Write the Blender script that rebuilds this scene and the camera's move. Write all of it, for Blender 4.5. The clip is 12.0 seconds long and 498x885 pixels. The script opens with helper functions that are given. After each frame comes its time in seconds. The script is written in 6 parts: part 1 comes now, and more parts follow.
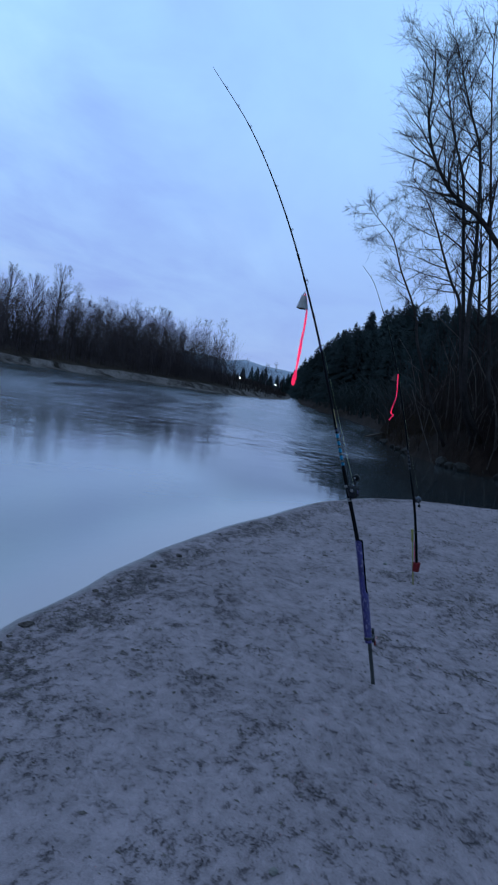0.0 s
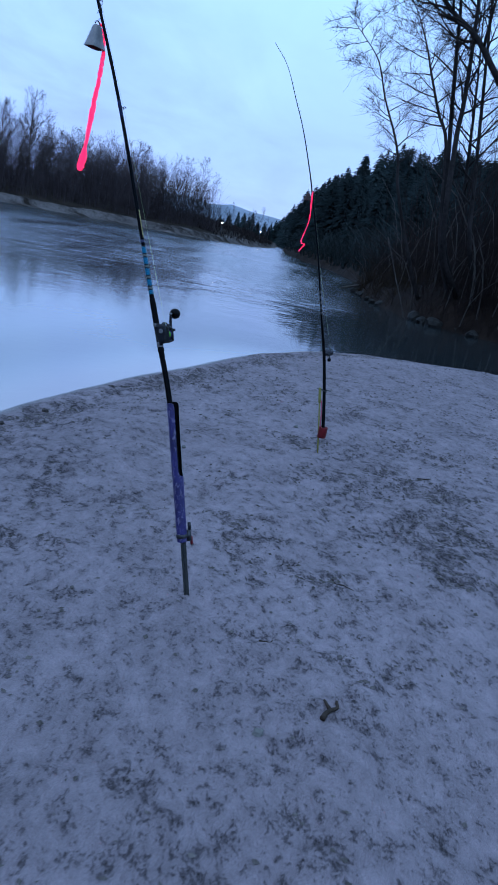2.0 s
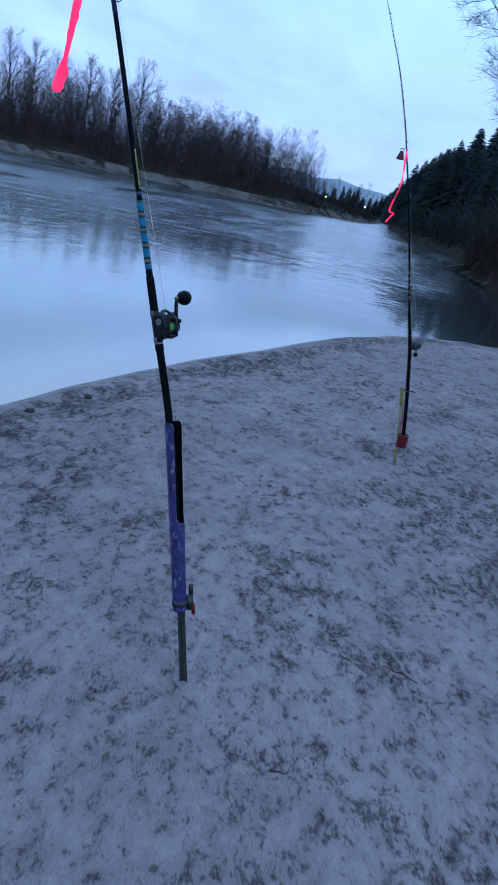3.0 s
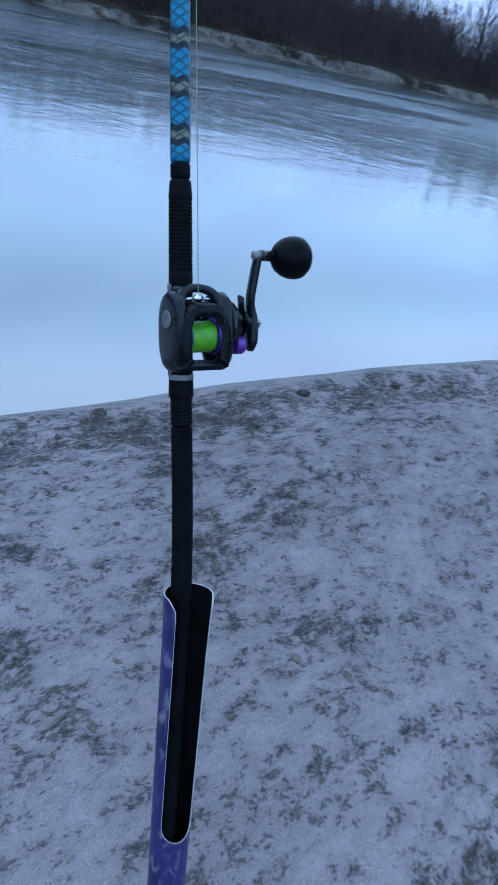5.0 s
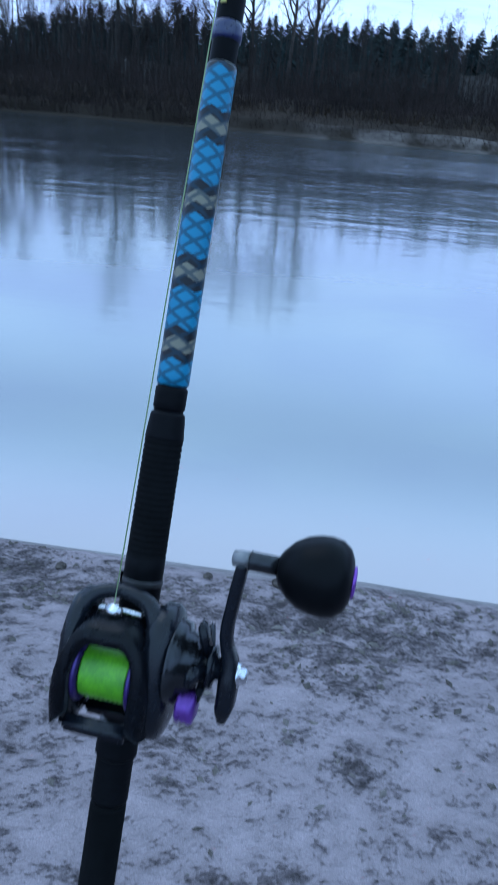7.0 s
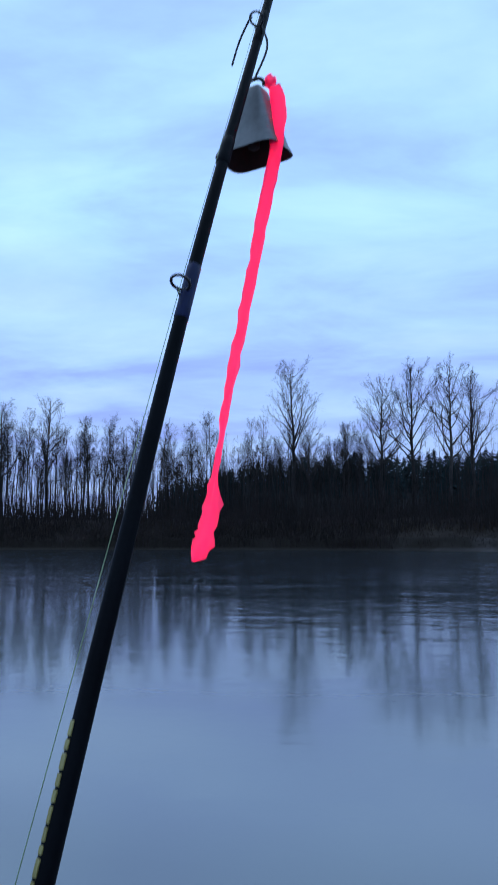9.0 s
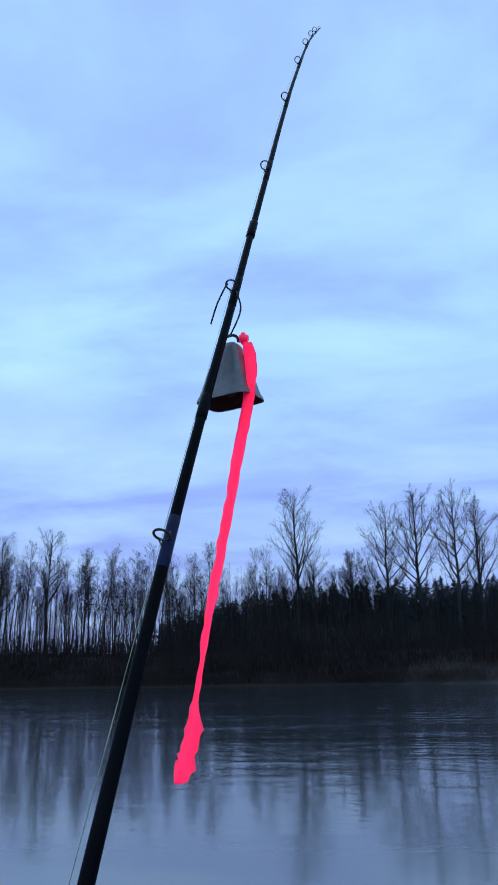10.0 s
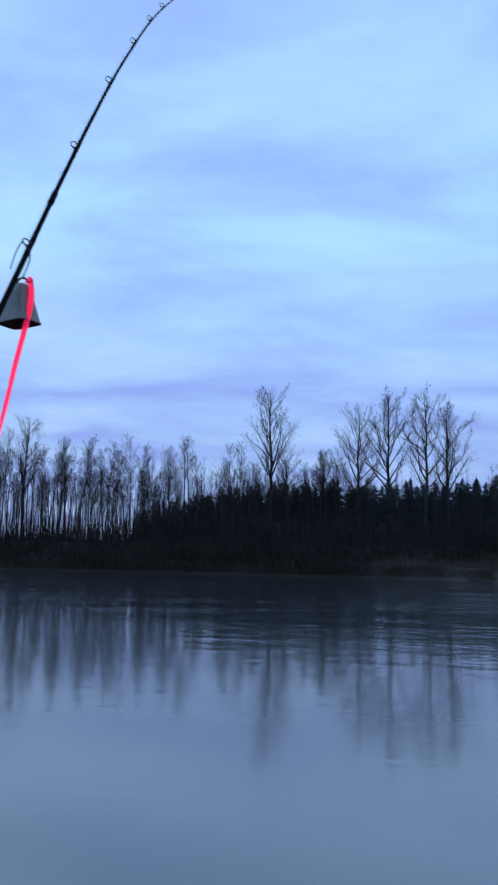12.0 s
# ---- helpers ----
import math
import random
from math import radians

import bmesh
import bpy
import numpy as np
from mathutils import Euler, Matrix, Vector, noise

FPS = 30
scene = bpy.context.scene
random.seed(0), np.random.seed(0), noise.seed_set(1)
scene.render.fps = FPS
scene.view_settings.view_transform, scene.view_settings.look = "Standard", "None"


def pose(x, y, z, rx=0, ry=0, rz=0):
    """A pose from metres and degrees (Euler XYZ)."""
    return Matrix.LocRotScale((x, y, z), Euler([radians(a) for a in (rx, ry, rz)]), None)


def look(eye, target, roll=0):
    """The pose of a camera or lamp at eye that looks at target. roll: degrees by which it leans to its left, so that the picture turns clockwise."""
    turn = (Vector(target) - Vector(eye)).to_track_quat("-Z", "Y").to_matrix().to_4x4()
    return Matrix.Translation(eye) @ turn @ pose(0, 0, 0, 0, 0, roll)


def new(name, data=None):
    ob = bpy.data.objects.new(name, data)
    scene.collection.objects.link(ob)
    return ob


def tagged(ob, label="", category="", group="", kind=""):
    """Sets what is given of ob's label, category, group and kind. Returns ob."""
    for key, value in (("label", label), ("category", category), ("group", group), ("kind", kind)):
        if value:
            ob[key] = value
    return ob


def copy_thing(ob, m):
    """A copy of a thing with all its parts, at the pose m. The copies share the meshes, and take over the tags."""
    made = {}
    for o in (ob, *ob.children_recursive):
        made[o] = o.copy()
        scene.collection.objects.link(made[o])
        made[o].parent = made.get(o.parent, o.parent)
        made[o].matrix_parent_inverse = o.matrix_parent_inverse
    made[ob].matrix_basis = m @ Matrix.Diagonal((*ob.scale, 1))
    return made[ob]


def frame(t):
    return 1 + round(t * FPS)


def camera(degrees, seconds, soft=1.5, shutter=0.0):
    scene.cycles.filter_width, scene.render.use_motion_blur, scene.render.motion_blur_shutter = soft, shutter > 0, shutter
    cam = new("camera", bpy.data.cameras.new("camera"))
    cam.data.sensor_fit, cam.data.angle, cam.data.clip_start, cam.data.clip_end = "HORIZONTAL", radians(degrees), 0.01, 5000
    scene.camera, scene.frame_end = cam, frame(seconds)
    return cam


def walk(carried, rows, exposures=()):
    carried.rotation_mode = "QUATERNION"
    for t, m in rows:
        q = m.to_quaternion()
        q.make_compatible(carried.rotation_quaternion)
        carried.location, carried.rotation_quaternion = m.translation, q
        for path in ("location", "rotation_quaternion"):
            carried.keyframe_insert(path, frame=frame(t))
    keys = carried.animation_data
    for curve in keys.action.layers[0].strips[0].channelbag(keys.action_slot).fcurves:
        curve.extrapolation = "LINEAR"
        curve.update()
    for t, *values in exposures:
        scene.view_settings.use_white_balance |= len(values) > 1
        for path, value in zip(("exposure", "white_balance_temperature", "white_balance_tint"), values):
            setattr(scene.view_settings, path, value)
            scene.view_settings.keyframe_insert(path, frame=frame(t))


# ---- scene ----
cam = camera(36.9, 12.0, shutter=0.25)
PATH = [
    (0, (-0.711, -3.544, 1.328), (-0.748, -1.549, 1.181), 9.0),
    (0.5, (-0.502, -3.312, 1.303), (-0.447, -1.333, 1.019), 8.9),
    (1, (-0.27, -3.08, 1.295), (-0.188, -1.118, 0.914), 9.2),
    (1.5, (-0.15, -2.767, 1.274), (-0.055, -0.823, 0.811), 10.1),
    (2, (0.029, -2.434, 1.266), (0.103, -0.505, 0.744), 11.3),
    (2.5, (0.155, -2.086, 1.25), (0.156, -0.176, 0.659), 12.4),
    (3, (0.177, -1.646, 1.25), (0.026, 0.246, 0.62), 12.6),
    (3.2, (0.18, -1.515, 1.23), (-0.035, 0.365, 0.584), 12.6),
    (4.8, (0.179, -0.379, 1.136), (-0.751, 1.142, 0.229), 13.6),
    (5, (0.162, -0.307, 1.121), (-0.842, 1.144, 0.179), 13.4),
    (5.5, (0.092, -0.125, 1.069), (-1.166, 1.021, 0.018), 11.8),
    (6, (0.069, 0.004, 1.043), (-1.403, 0.816, -0.039), 9.6),
    (6.2, (0.074, 0.049, 1.048), (-1.48, 0.727, -0.013), 8.4),
    (6.5, (0.087, 0.088, 1.069), (-1.568, 0.599, 0.069), 7.0),
    (6.7, (0.098, 0.134, 1.12), (-1.645, 0.448, 0.192), 3.8),
    (7, (0.066, 0.167, 1.148), (-1.752, 0.376, 0.341), 5.0),
    (7.5, (0.019, 0.246, 1.215), (-1.906, 0.197, 0.673), 1.7),
    (7.7, (0.016, 0.289, 1.245), (-1.934, 0.178, 0.816), 1.8),
    (9.3, (0.076, 0.382, 1.432), (-1.874, 0.099, 1.776), -0.9),
    (9.5, (0.085, 0.395, 1.456), (-1.853, 0.117, 1.864), -1.2),
    (10, (0.153, 0.409, 1.478), (-1.744, 0.133, 2.048), -1.1),
    (10.5, (0.214, 0.451, 1.475), (-1.67, 0.153, 2.08), -0.9),
    (11, (0.264, 0.517, 1.449), (-1.63, 0.192, 2.006), -0.2),
    (11.5, (0.418, 0.614, 1.405), (-1.507, 0.298, 1.847), 0.4),
    (12, (0.536, 0.807, 1.381), (-1.428, 0.574, 1.681), 1.1),
]
EXPOSURES = [(0.0, -0.14, 6350, 9), (0.7, 0.06, 6300, 9), (1.5, 0.28, 5950, 11), (2.5, 0.42, 5950, 11), (3.0, 0.46, 6100, 6), (5.0, 0.94, 6480, 4), (6.0, 1.20, 6560, 3), (7.0, 1.06, 6560, 6), (7.5, 0.66, 6400, 12), (7.9, 0.42, 6400, 12), (9.5, 0.00, 6400, 12), (12.0, -0.14, 6450, 11)]
walk(cam, [(t, look(eye, target, roll)) for t, eye, target, roll in PATH], EXPOSURES)

# ---- world, light ----
ZW = -0.26          # water level; the rod holder's foot stands at the origin
world = bpy.data.worlds.new("world")
scene.world = world
world.use_nodes = True


def build_sky():
    nt = world.node_tree
    n, l = nt.nodes, nt.links
    n.clear()
    out = n.new("ShaderNodeOutputWorld")
    bg = n.new("ShaderNodeBackground")
    tc = n.new("ShaderNodeTexCoord")
    sep = n.new("ShaderNodeSeparateXYZ")
    l.new(tc.outputs["Generated"], sep.inputs[0])
    ramp = n.new("ShaderNodeValToRGB")
    els = ramp.color_ramp.elements
    els[0].position, els[0].color = 0.0, (0.39, 0.53, 0.87, 1)
    els[1].position, els[1].color = 1.0, (0.44, 0.72, 1.05, 1)
    e = els.new(0.10)
    e.color = (0.385, 0.575, 0.975, 1)
    e = els.new(0.68)
    e.color = (0.47, 0.80, 1.20, 1)
    e = els.new(0.40)
    e.color = (0.445, 0.77, 1.26, 1)
    l.new(sep.outputs[2], ramp.inputs[0])
    # cloud streaks: the direction is flattened onto a high layer
    div = n.new("ShaderNodeVectorMath")
    div.operation = "DIVIDE"
    zz = n.new("ShaderNodeMath")
    zz.operation = "MAXIMUM"
    zz.inputs[1].default_value = 0.03
    add = n.new("ShaderNodeMath")
    add.operation = "ADD"
    add.inputs[1].default_value = 0.12
    comb = n.new("ShaderNodeCombineXYZ")
    l.new(sep.outputs[2], zz.inputs[0])
    l.new(zz.outputs[0], add.inputs[0])
    for k in range(3):
        l.new(add.outputs[0], comb.inputs[k])
    l.new(tc.outputs["Generated"], div.inputs[0])
    l.new(comb.outputs[0], div.inputs[1])
    mp = n.new("ShaderNodeMapping")
    mp.inputs["Scale"].default_value = (1.0, 0.42, 0.0)
    mp.inputs["Rotation"].default_value = (0, 0, 0.15)
    l.new(div.outputs[0], mp.inputs[0])
    n1 = n.new("ShaderNodeTexNoise")
    n1.inputs["Scale"].default_value = 1.4
    n1.inputs["Detail"].default_value = 5.0
    n1.inputs["Roughness"].default_value = 0.55
    n1.inputs["Distortion"].default_value = 0.5
    l.new(mp.outputs[0], n1.inputs["Vector"])
    cr = n.new("ShaderNodeValToRGB")
    c = cr.color_ramp.elements
    c[0].position, c[0].color = 0.36, (0.94, 0.92, 0.99, 1)
    c[1].position, c[1].color = 0.64, (1.05, 1.05, 1.05, 1)
    l.new(n1.outputs["Fac"], cr.inputs[0])
    mp2 = n.new("ShaderNodeMapping")
    mp2.inputs["Scale"].default_value = (1.0, 0.62, 0.0)
    mp2.inputs["Rotation"].default_value = (0, 0, 0.35)
    l.new(div.outputs[0], mp2.inputs[0])
    n2 = n.new("ShaderNodeTexNoise")
    n2.inputs["Scale"].default_value = 1.9
    n2.inputs["Detail"].default_value = 6.0
    n2.inputs["Roughness"].default_value = 0.56
    n2.inputs["Distortion"].default_value = 0.35
    l.new(mp2.outputs[0], n2.inputs["Vector"])
    cr2 = n.new("ShaderNodeValToRGB")
    c = cr2.color_ramp.elements
    c[0].position, c[0].color = 0.34, (0.76, 0.71, 0.90, 1)
    c[1].position, c[1].color = 0.70, (1.20, 1.15, 1.05, 1)
    e = c.new(0.52)
    e.color = (0.98, 0.98, 1.0, 1)
    l.new(n2.outputs["Fac"], cr2.inputs[0])
    west = n.new("ShaderNodeMapRange")
    west.inputs["From Min"].default_value, west.inputs["From Max"].default_value = 0.15, -0.65
    west.inputs["To Min"].default_value, west.inputs["To Max"].default_value = 0.0, 0.9
    l.new(sep.outputs[0], west.inputs["Value"])
    both = n.new("ShaderNodeMix")
    both.data_type, both.blend_type = "RGBA", "MULTIPLY"
    l.new(west.outputs[0], both.inputs["Factor"])
    l.new(cr.outputs[0], both.inputs["A"])
    l.new(cr2.outputs[0], both.inputs["B"])
    mul = n.new("ShaderNodeMix")
    mul.data_type, mul.blend_type = "RGBA", "MULTIPLY"
    mul.inputs["Factor"].default_value = 1.0
    l.new(ramp.outputs[0], mul.inputs["A"])
    l.new(both.outputs["Result"], mul.inputs["B"])
    l.new(mul.outputs["Result"], bg.inputs["Color"])
    bg.inputs["Strength"].default_value = 1.0
    l.new(bg.outputs[0], out.inputs[0])


build_sky()
sun = new("overcast_sun", bpy.data.lights.new("overcast_sun", "SUN"))
sun.data.energy, sun.data.angle, sun.data.color = 0.25, radians(40), (0.85, 0.9, 1.0)
sun.matrix_world = look((-30, -20, 60), (0, 0, 0))


# ---- materials ----
def material(name, dark, light, rough=0.8, scale=6.0, fine=60.0, bump=0.3, metal=0.0, random_tint=0.0, rough_var=0.1, spec=0.5, bump_dist=0.01):
    """A surface whose colour wanders between two tones at two scales, with a fine relief."""
    m = bpy.data.materials.new(name)
    m.use_nodes = True
    nt = m.node_tree
    n, l = nt.nodes, nt.links
    b = n["Principled BSDF"]
    tc = n.new("ShaderNodeTexCoord")
    a = n.new("ShaderNodeTexNoise")
    a.inputs["Scale"].default_value, a.inputs["Detail"].default_value = scale, 4.0
    f = n.new("ShaderNodeTexNoise")
    f.inputs["Scale"].default_value, f.inputs["Detail"].default_value = fine, 3.0
    l.new(tc.outputs["Object"], a.inputs["Vector"])
    l.new(tc.outputs["Object"], f.inputs["Vector"])
    mean = n.new("ShaderNodeMath")
    mean.operation = "MULTIPLY_ADD"
    mean.inputs[1].default_value, mean.inputs[2].default_value = 0.45, 0.0
    l.new(f.outputs["Fac"], mean.inputs[0])
    tot = n.new("ShaderNodeMath")
    tot.operation = "MULTIPLY_ADD"
    tot.inputs[1].default_value = 0.75
    l.new(a.outputs["Fac"], tot.inputs[0])
    l.new(mean.outputs[0], tot.inputs[2])
    r = n.new("ShaderNodeValToRGB")
    r.color_ramp.elements[0].position, r.color_ramp.elements[0].color = 0.4, (*dark, 1)
    r.color_ramp.elements[1].position, r.color_ramp.elements[1].color = 0.8, (*light, 1)
    l.new(tot.outputs[0], r.inputs[0])
    colour = r.outputs[0]
    if random_tint:
        info = n.new("ShaderNodeObjectInfo")
        hsv = n.new("ShaderNodeHueSaturation")
        mr = n.new("ShaderNodeMapRange")
        mr.inputs["To Min"].default_value, mr.inputs["To Max"].default_value = 1 - random_tint, 1 + random_tint
        l.new(info.outputs["Random"], mr.inputs["Value"])
        l.new(mr.outputs[0], hsv.inputs["Value"])
        l.new(colour, hsv.inputs["Color"])
        colour = hsv.outputs[0]
    l.new(colour, b.inputs["Base Color"])
    rr = n.new("ShaderNodeMapRange")
    rr.inputs["To Min"].default_value, rr.inputs["To Max"].default_value = max(0.02, rough - rough_var), min(1, rough + rough_var)
    l.new(f.outputs["Fac"], rr.inputs["Value"])
    l.new(rr.outputs[0], b.inputs["Roughness"])
    b.inputs["Metallic"].default_value = metal
    b.inputs["Specular IOR Level"].default_value = spec
    if bump:
        bp = n.new("ShaderNodeBump")
        bp.inputs["Strength"].default_value, bp.inputs["Distance"].default_value = bump, bump_dist
        l.new(tot.outputs[0], bp.inputs["Height"])
        l.new(bp.outputs[0], b.inputs["Normal"])
    return m


def sand_material():
    m = bpy.data.materials.new("damp_river_sand")
    m.use_nodes = True
    nt = m.node_tree
    n, l = nt.nodes, nt.links
    b = n["Principled BSDF"]
    geo = n.new("ShaderNodeTexCoord")
    mp = n.new("ShaderNodeMapping")
    mp.inputs["Scale"].default_value = (1.0, 0.62, 1.0)
    mp.inputs["Rotation"].default_value = (0, 0, 0.5)
    l.new(geo.outputs["Object"], mp.inputs[0])

    def noise_tex(scale, detail, rough=0.5, vec=mp.outputs[0], dist=0.0):
        t = n.new("ShaderNodeTexNoise")
        t.inputs["Scale"].default_value, t.inputs["Detail"].default_value = scale, detail
        t.inputs["Roughness"].default_value, t.inputs["Distortion"].default_value = rough, dist
        l.new(vec, t.inputs["Vector"])
        return t.outputs["Fac"]

    def math_node(op, *args):
        t = n.new("ShaderNodeMath")
        t.operation = op
        for k, v in enumerate(args):
            if isinstance(v, (int, float)):
                t.inputs[k].default_value = v
            else:
                l.new(v, t.inputs[k])
        return t.outputs[0]

    def ramp(src, stops):
        r = n.new("ShaderNodeValToRGB")
        e = r.color_ramp.elements
        for k, (p, c) in enumerate(stops):
            el = e[k] if k < 2 else e.new(p)
            el.position, el.color = p, (*c, 1)
        l.new(src, r.inputs[0])
        return r.outputs[0]

    big = noise_tex(0.8, 3)
    mid = noise_tex(4.5, 4, 0.6, dist=0.4)
    soft = noise_tex(19.0, 4, 0.62, dist=0.3)
    crumb = noise_tex(46, 4, 0.62, dist=0.5)
    fleck = noise_tex(125, 4, 0.65, dist=0.4)
    grain = noise_tex(420, 2, vec=geo.outputs["Object"])
    tuft = n.new("ShaderNodeAttribute")
    tuft.attribute_name = "tuft"
    rim = n.new("ShaderNodeAttribute")
    rim.attribute_name = "rim"
    # dark flecks crowd where the crust is broken and lie thinly strewn elsewhere
    # the fleck colour holds damp sand and the painted shadows of small pits
    lot = math_node("MULTIPLY_ADD", soft, 0.36, math_node("MULTIPLY_ADD", crumb, 0.42, math_node("MULTIPLY", fleck, 0.40)))
    lot = math_node("MULTIPLY_ADD", tuft.outputs["Fac"], 0.086, math_node("MULTIPLY_ADD", mid, 0.14, math_node("MULTIPLY_ADD", rim.outputs["Fac"], 0.026, lot)))
    dots = ramp(lot, [(0.712, (0, 0, 0)), (0.842, (1, 1, 1))])
    damp_shade = math_node("MULTIPLY", tuft.outputs["Fac"], math_node("MULTIPLY", crumb, 0.12))
    patch = math_node("MAXIMUM", dots, damp_shade)
    dry = ramp(math_node("MULTIPLY_ADD", soft, 0.42, math_node("MULTIPLY_ADD", mid, 0.34, math_node("MULTIPLY", big, 0.24))), [(0.38, (0.268, 0.220, 0.236)), (0.51, (0.206, 0.169, 0.181)), (0.65, (0.136, 0.111, 0.119))])
    wet = n.new("ShaderNodeAttribute")
    wet.attribute_name = "wet"
    mix1 = n.new("ShaderNodeMix")
    mix1.data_type = "RGBA"
    l.new(math_node("MULTIPLY", patch, 0.86), mix1.inputs["Factor"])
    l.new(dry, mix1.inputs["A"])
    mix1.inputs["B"].default_value = (0.027, 0.0228, 0.0235, 1)
    gr = n.new("ShaderNodeMix")
    gr.data_type, gr.blend_type = "RGBA", "MULTIPLY"
    gr.inputs["Factor"].default_value = 1.0
    l.new(mix1.outputs["Result"], gr.inputs["A"])
    l.new(ramp(grain, [(0.3, (0.8, 0.8, 0.8)), (0.7, (1.15, 1.15, 1.15))]), gr.inputs["B"])
    mix2 = n.new("ShaderNodeMix")
    mix2.data_type = "RGBA"
    l.new(wet.outputs["Fac"], mix2.inputs["Factor"])
    l.new(gr.outputs["Result"], mix2.inputs["A"])
    mix2.inputs["B"].default_value = (0.12, 0.107, 0.10, 1)
    l.new(mix2.outputs["Result"], b.inputs["Base Color"])
    l.new(math_node("MULTIPLY_ADD", wet.outputs["Fac"], 0.35, 0.12), b.inputs["Specular IOR Level"])
    l.new(math_node("MULTIPLY_ADD", wet.outputs["Fac"], -0.62, 0.9), b.inputs["Roughness"])
    h = math_node("ADD", math_node("MULTIPLY", dots, -0.009), math_node("ADD", math_node("MULTIPLY_ADD", soft, 0.030, math_node("MULTIPLY", crumb, 0.016)), math_node("MULTIPLY", grain, 0.0009)))
    h = math_node("MULTIPLY", h, math_node("SUBTRACT", 1.0, math_node("MULTIPLY", wet.outputs["Fac"], 0.95)))
    bp = n.new("ShaderNodeBump")
    bp.inputs["Strength"].default_value, bp.inputs["Distance"].default_value = 1.0, 1.0
    l.new(h, bp.inputs["Height"])
    l.new(bp.outputs[0], b.inputs["Normal"])
    return m


def water_material():
    m = bpy.data.materials.new("river_water")
    m.use_nodes = True
    nt = m.node_tree
    n, l = nt.nodes, nt.links
    b = n["Principled BSDF"]
    b.inputs["IOR"].default_value = 1.33
    tc = n.new("ShaderNodeTexCoord")

    def noise_tex(scale, detail, sx, sy, rough=0.5, dist=0.0, rot=0.0):
        mp = n.new("ShaderNodeMapping")
        mp.inputs["Scale"].default_value = (sx, sy, 1)
        mp.inputs["Rotation"].default_value = (0, 0, rot)
        l.new(tc.outputs["Object"], mp.inputs[0])
        t = n.new("ShaderNodeTexNoise")
        t.inputs["Scale"].default_value, t.inputs["Detail"].default_value = scale, detail
        t.inputs["Roughness"].default_value, t.inputs["Distortion"].default_value = rough, dist
        l.new(mp.outputs[0], t.inputs["Vector"])
        return t.outputs["Fac"]

    def math_node(op, *args):
        t = n.new("ShaderNodeMath")
        t.operation = op
        for k, v in enumerate(args):
            if isinstance(v, (int, float)):
                t.inputs[k].default_value = v
            else:
                l.new(v, t.inputs[k])
        return t.outputs[0]

    # silty water: paler where the sandy bed lies close under it, with sky reflection put into the colour
    shallow_sheen = n.new("ShaderNodeAttribute")
    shallow_sheen.attribute_name = "shallow_sheen"
    bed = n.new("ShaderNodeMix")
    bed.data_type = "RGBA"
    l.new(shallow_sheen.outputs["Fac"], bed.inputs["Factor"])
    bed.inputs["A"].default_value = (0.016, 0.0205, 0.022, 1)
    bed.inputs["B"].default_value = (0.385, 0.392, 0.400, 1)
    # the last hand's breadth of water shows the sand itself
    edge = n.new("ShaderNodeAttribute")
    edge.attribute_name = "edge"
    lip = n.new("ShaderNodeMix")
    lip.data_type = "RGBA"
    l.new(edge.outputs["Fac"], lip.inputs["Factor"])
    l.new(bed.outputs["Result"], lip.inputs["A"])
    lip.inputs["B"].default_value = (0.35, 0.30, 0.30, 1)
    l.new(lip.outputs["Result"], b.inputs["Base Color"])
    calm = n.new("ShaderNodeAttribute")
    calm.attribute_name = "ruffle"
    streak = noise_tex(0.16, 4, 1.0, 0.28, 0.6, 0.6)
    band = n.new("ShaderNodeMapRange")
    band.inputs["From Min"].default_value, band.inputs["From Max"].default_value = 0.42, 0.56
    l.new(streak, band.inputs["Value"])
    force = math_node("MULTIPLY", calm.outputs["Fac"], math_node("MULTIPLY_ADD", band.outputs[0], 0.60, 0.40))
    ripple = noise_tex(1.4, 3, 1.0, 0.95, 0.55, 1.2)
    swirl = noise_tex(0.5, 3, 1.0, 0.4, 0.5, 1.2)
    chop = noise_tex(0.50, 3, 1.0, 0.80, 0.52, 1.0)
    fine = noise_tex(4.2, 3, 1.0, 0.85, 0.55, 0.8)
    h = math_node("ADD", math_node("MULTIPLY", math_node("MULTIPLY_ADD", chop, 0.120, math_node("MULTIPLY", ripple, 0.052)), force), math_node("MULTIPLY_ADD", swirl, 0.006, math_node("MULTIPLY", fine, math_node("MULTIPLY_ADD", force, 0.005, 0.0016))))
    bp = n.new("ShaderNodeBump")
    bp.inputs["Strength"].default_value, bp.inputs["Distance"].default_value = 1.0, 1.0
    l.new(h, bp.inputs["Height"])
    l.new(bp.outputs[0], b.inputs["Normal"])
    l.new(math_node("MULTIPLY_ADD", force, 0.13, 0.075), b.inputs["Roughness"])
    return m


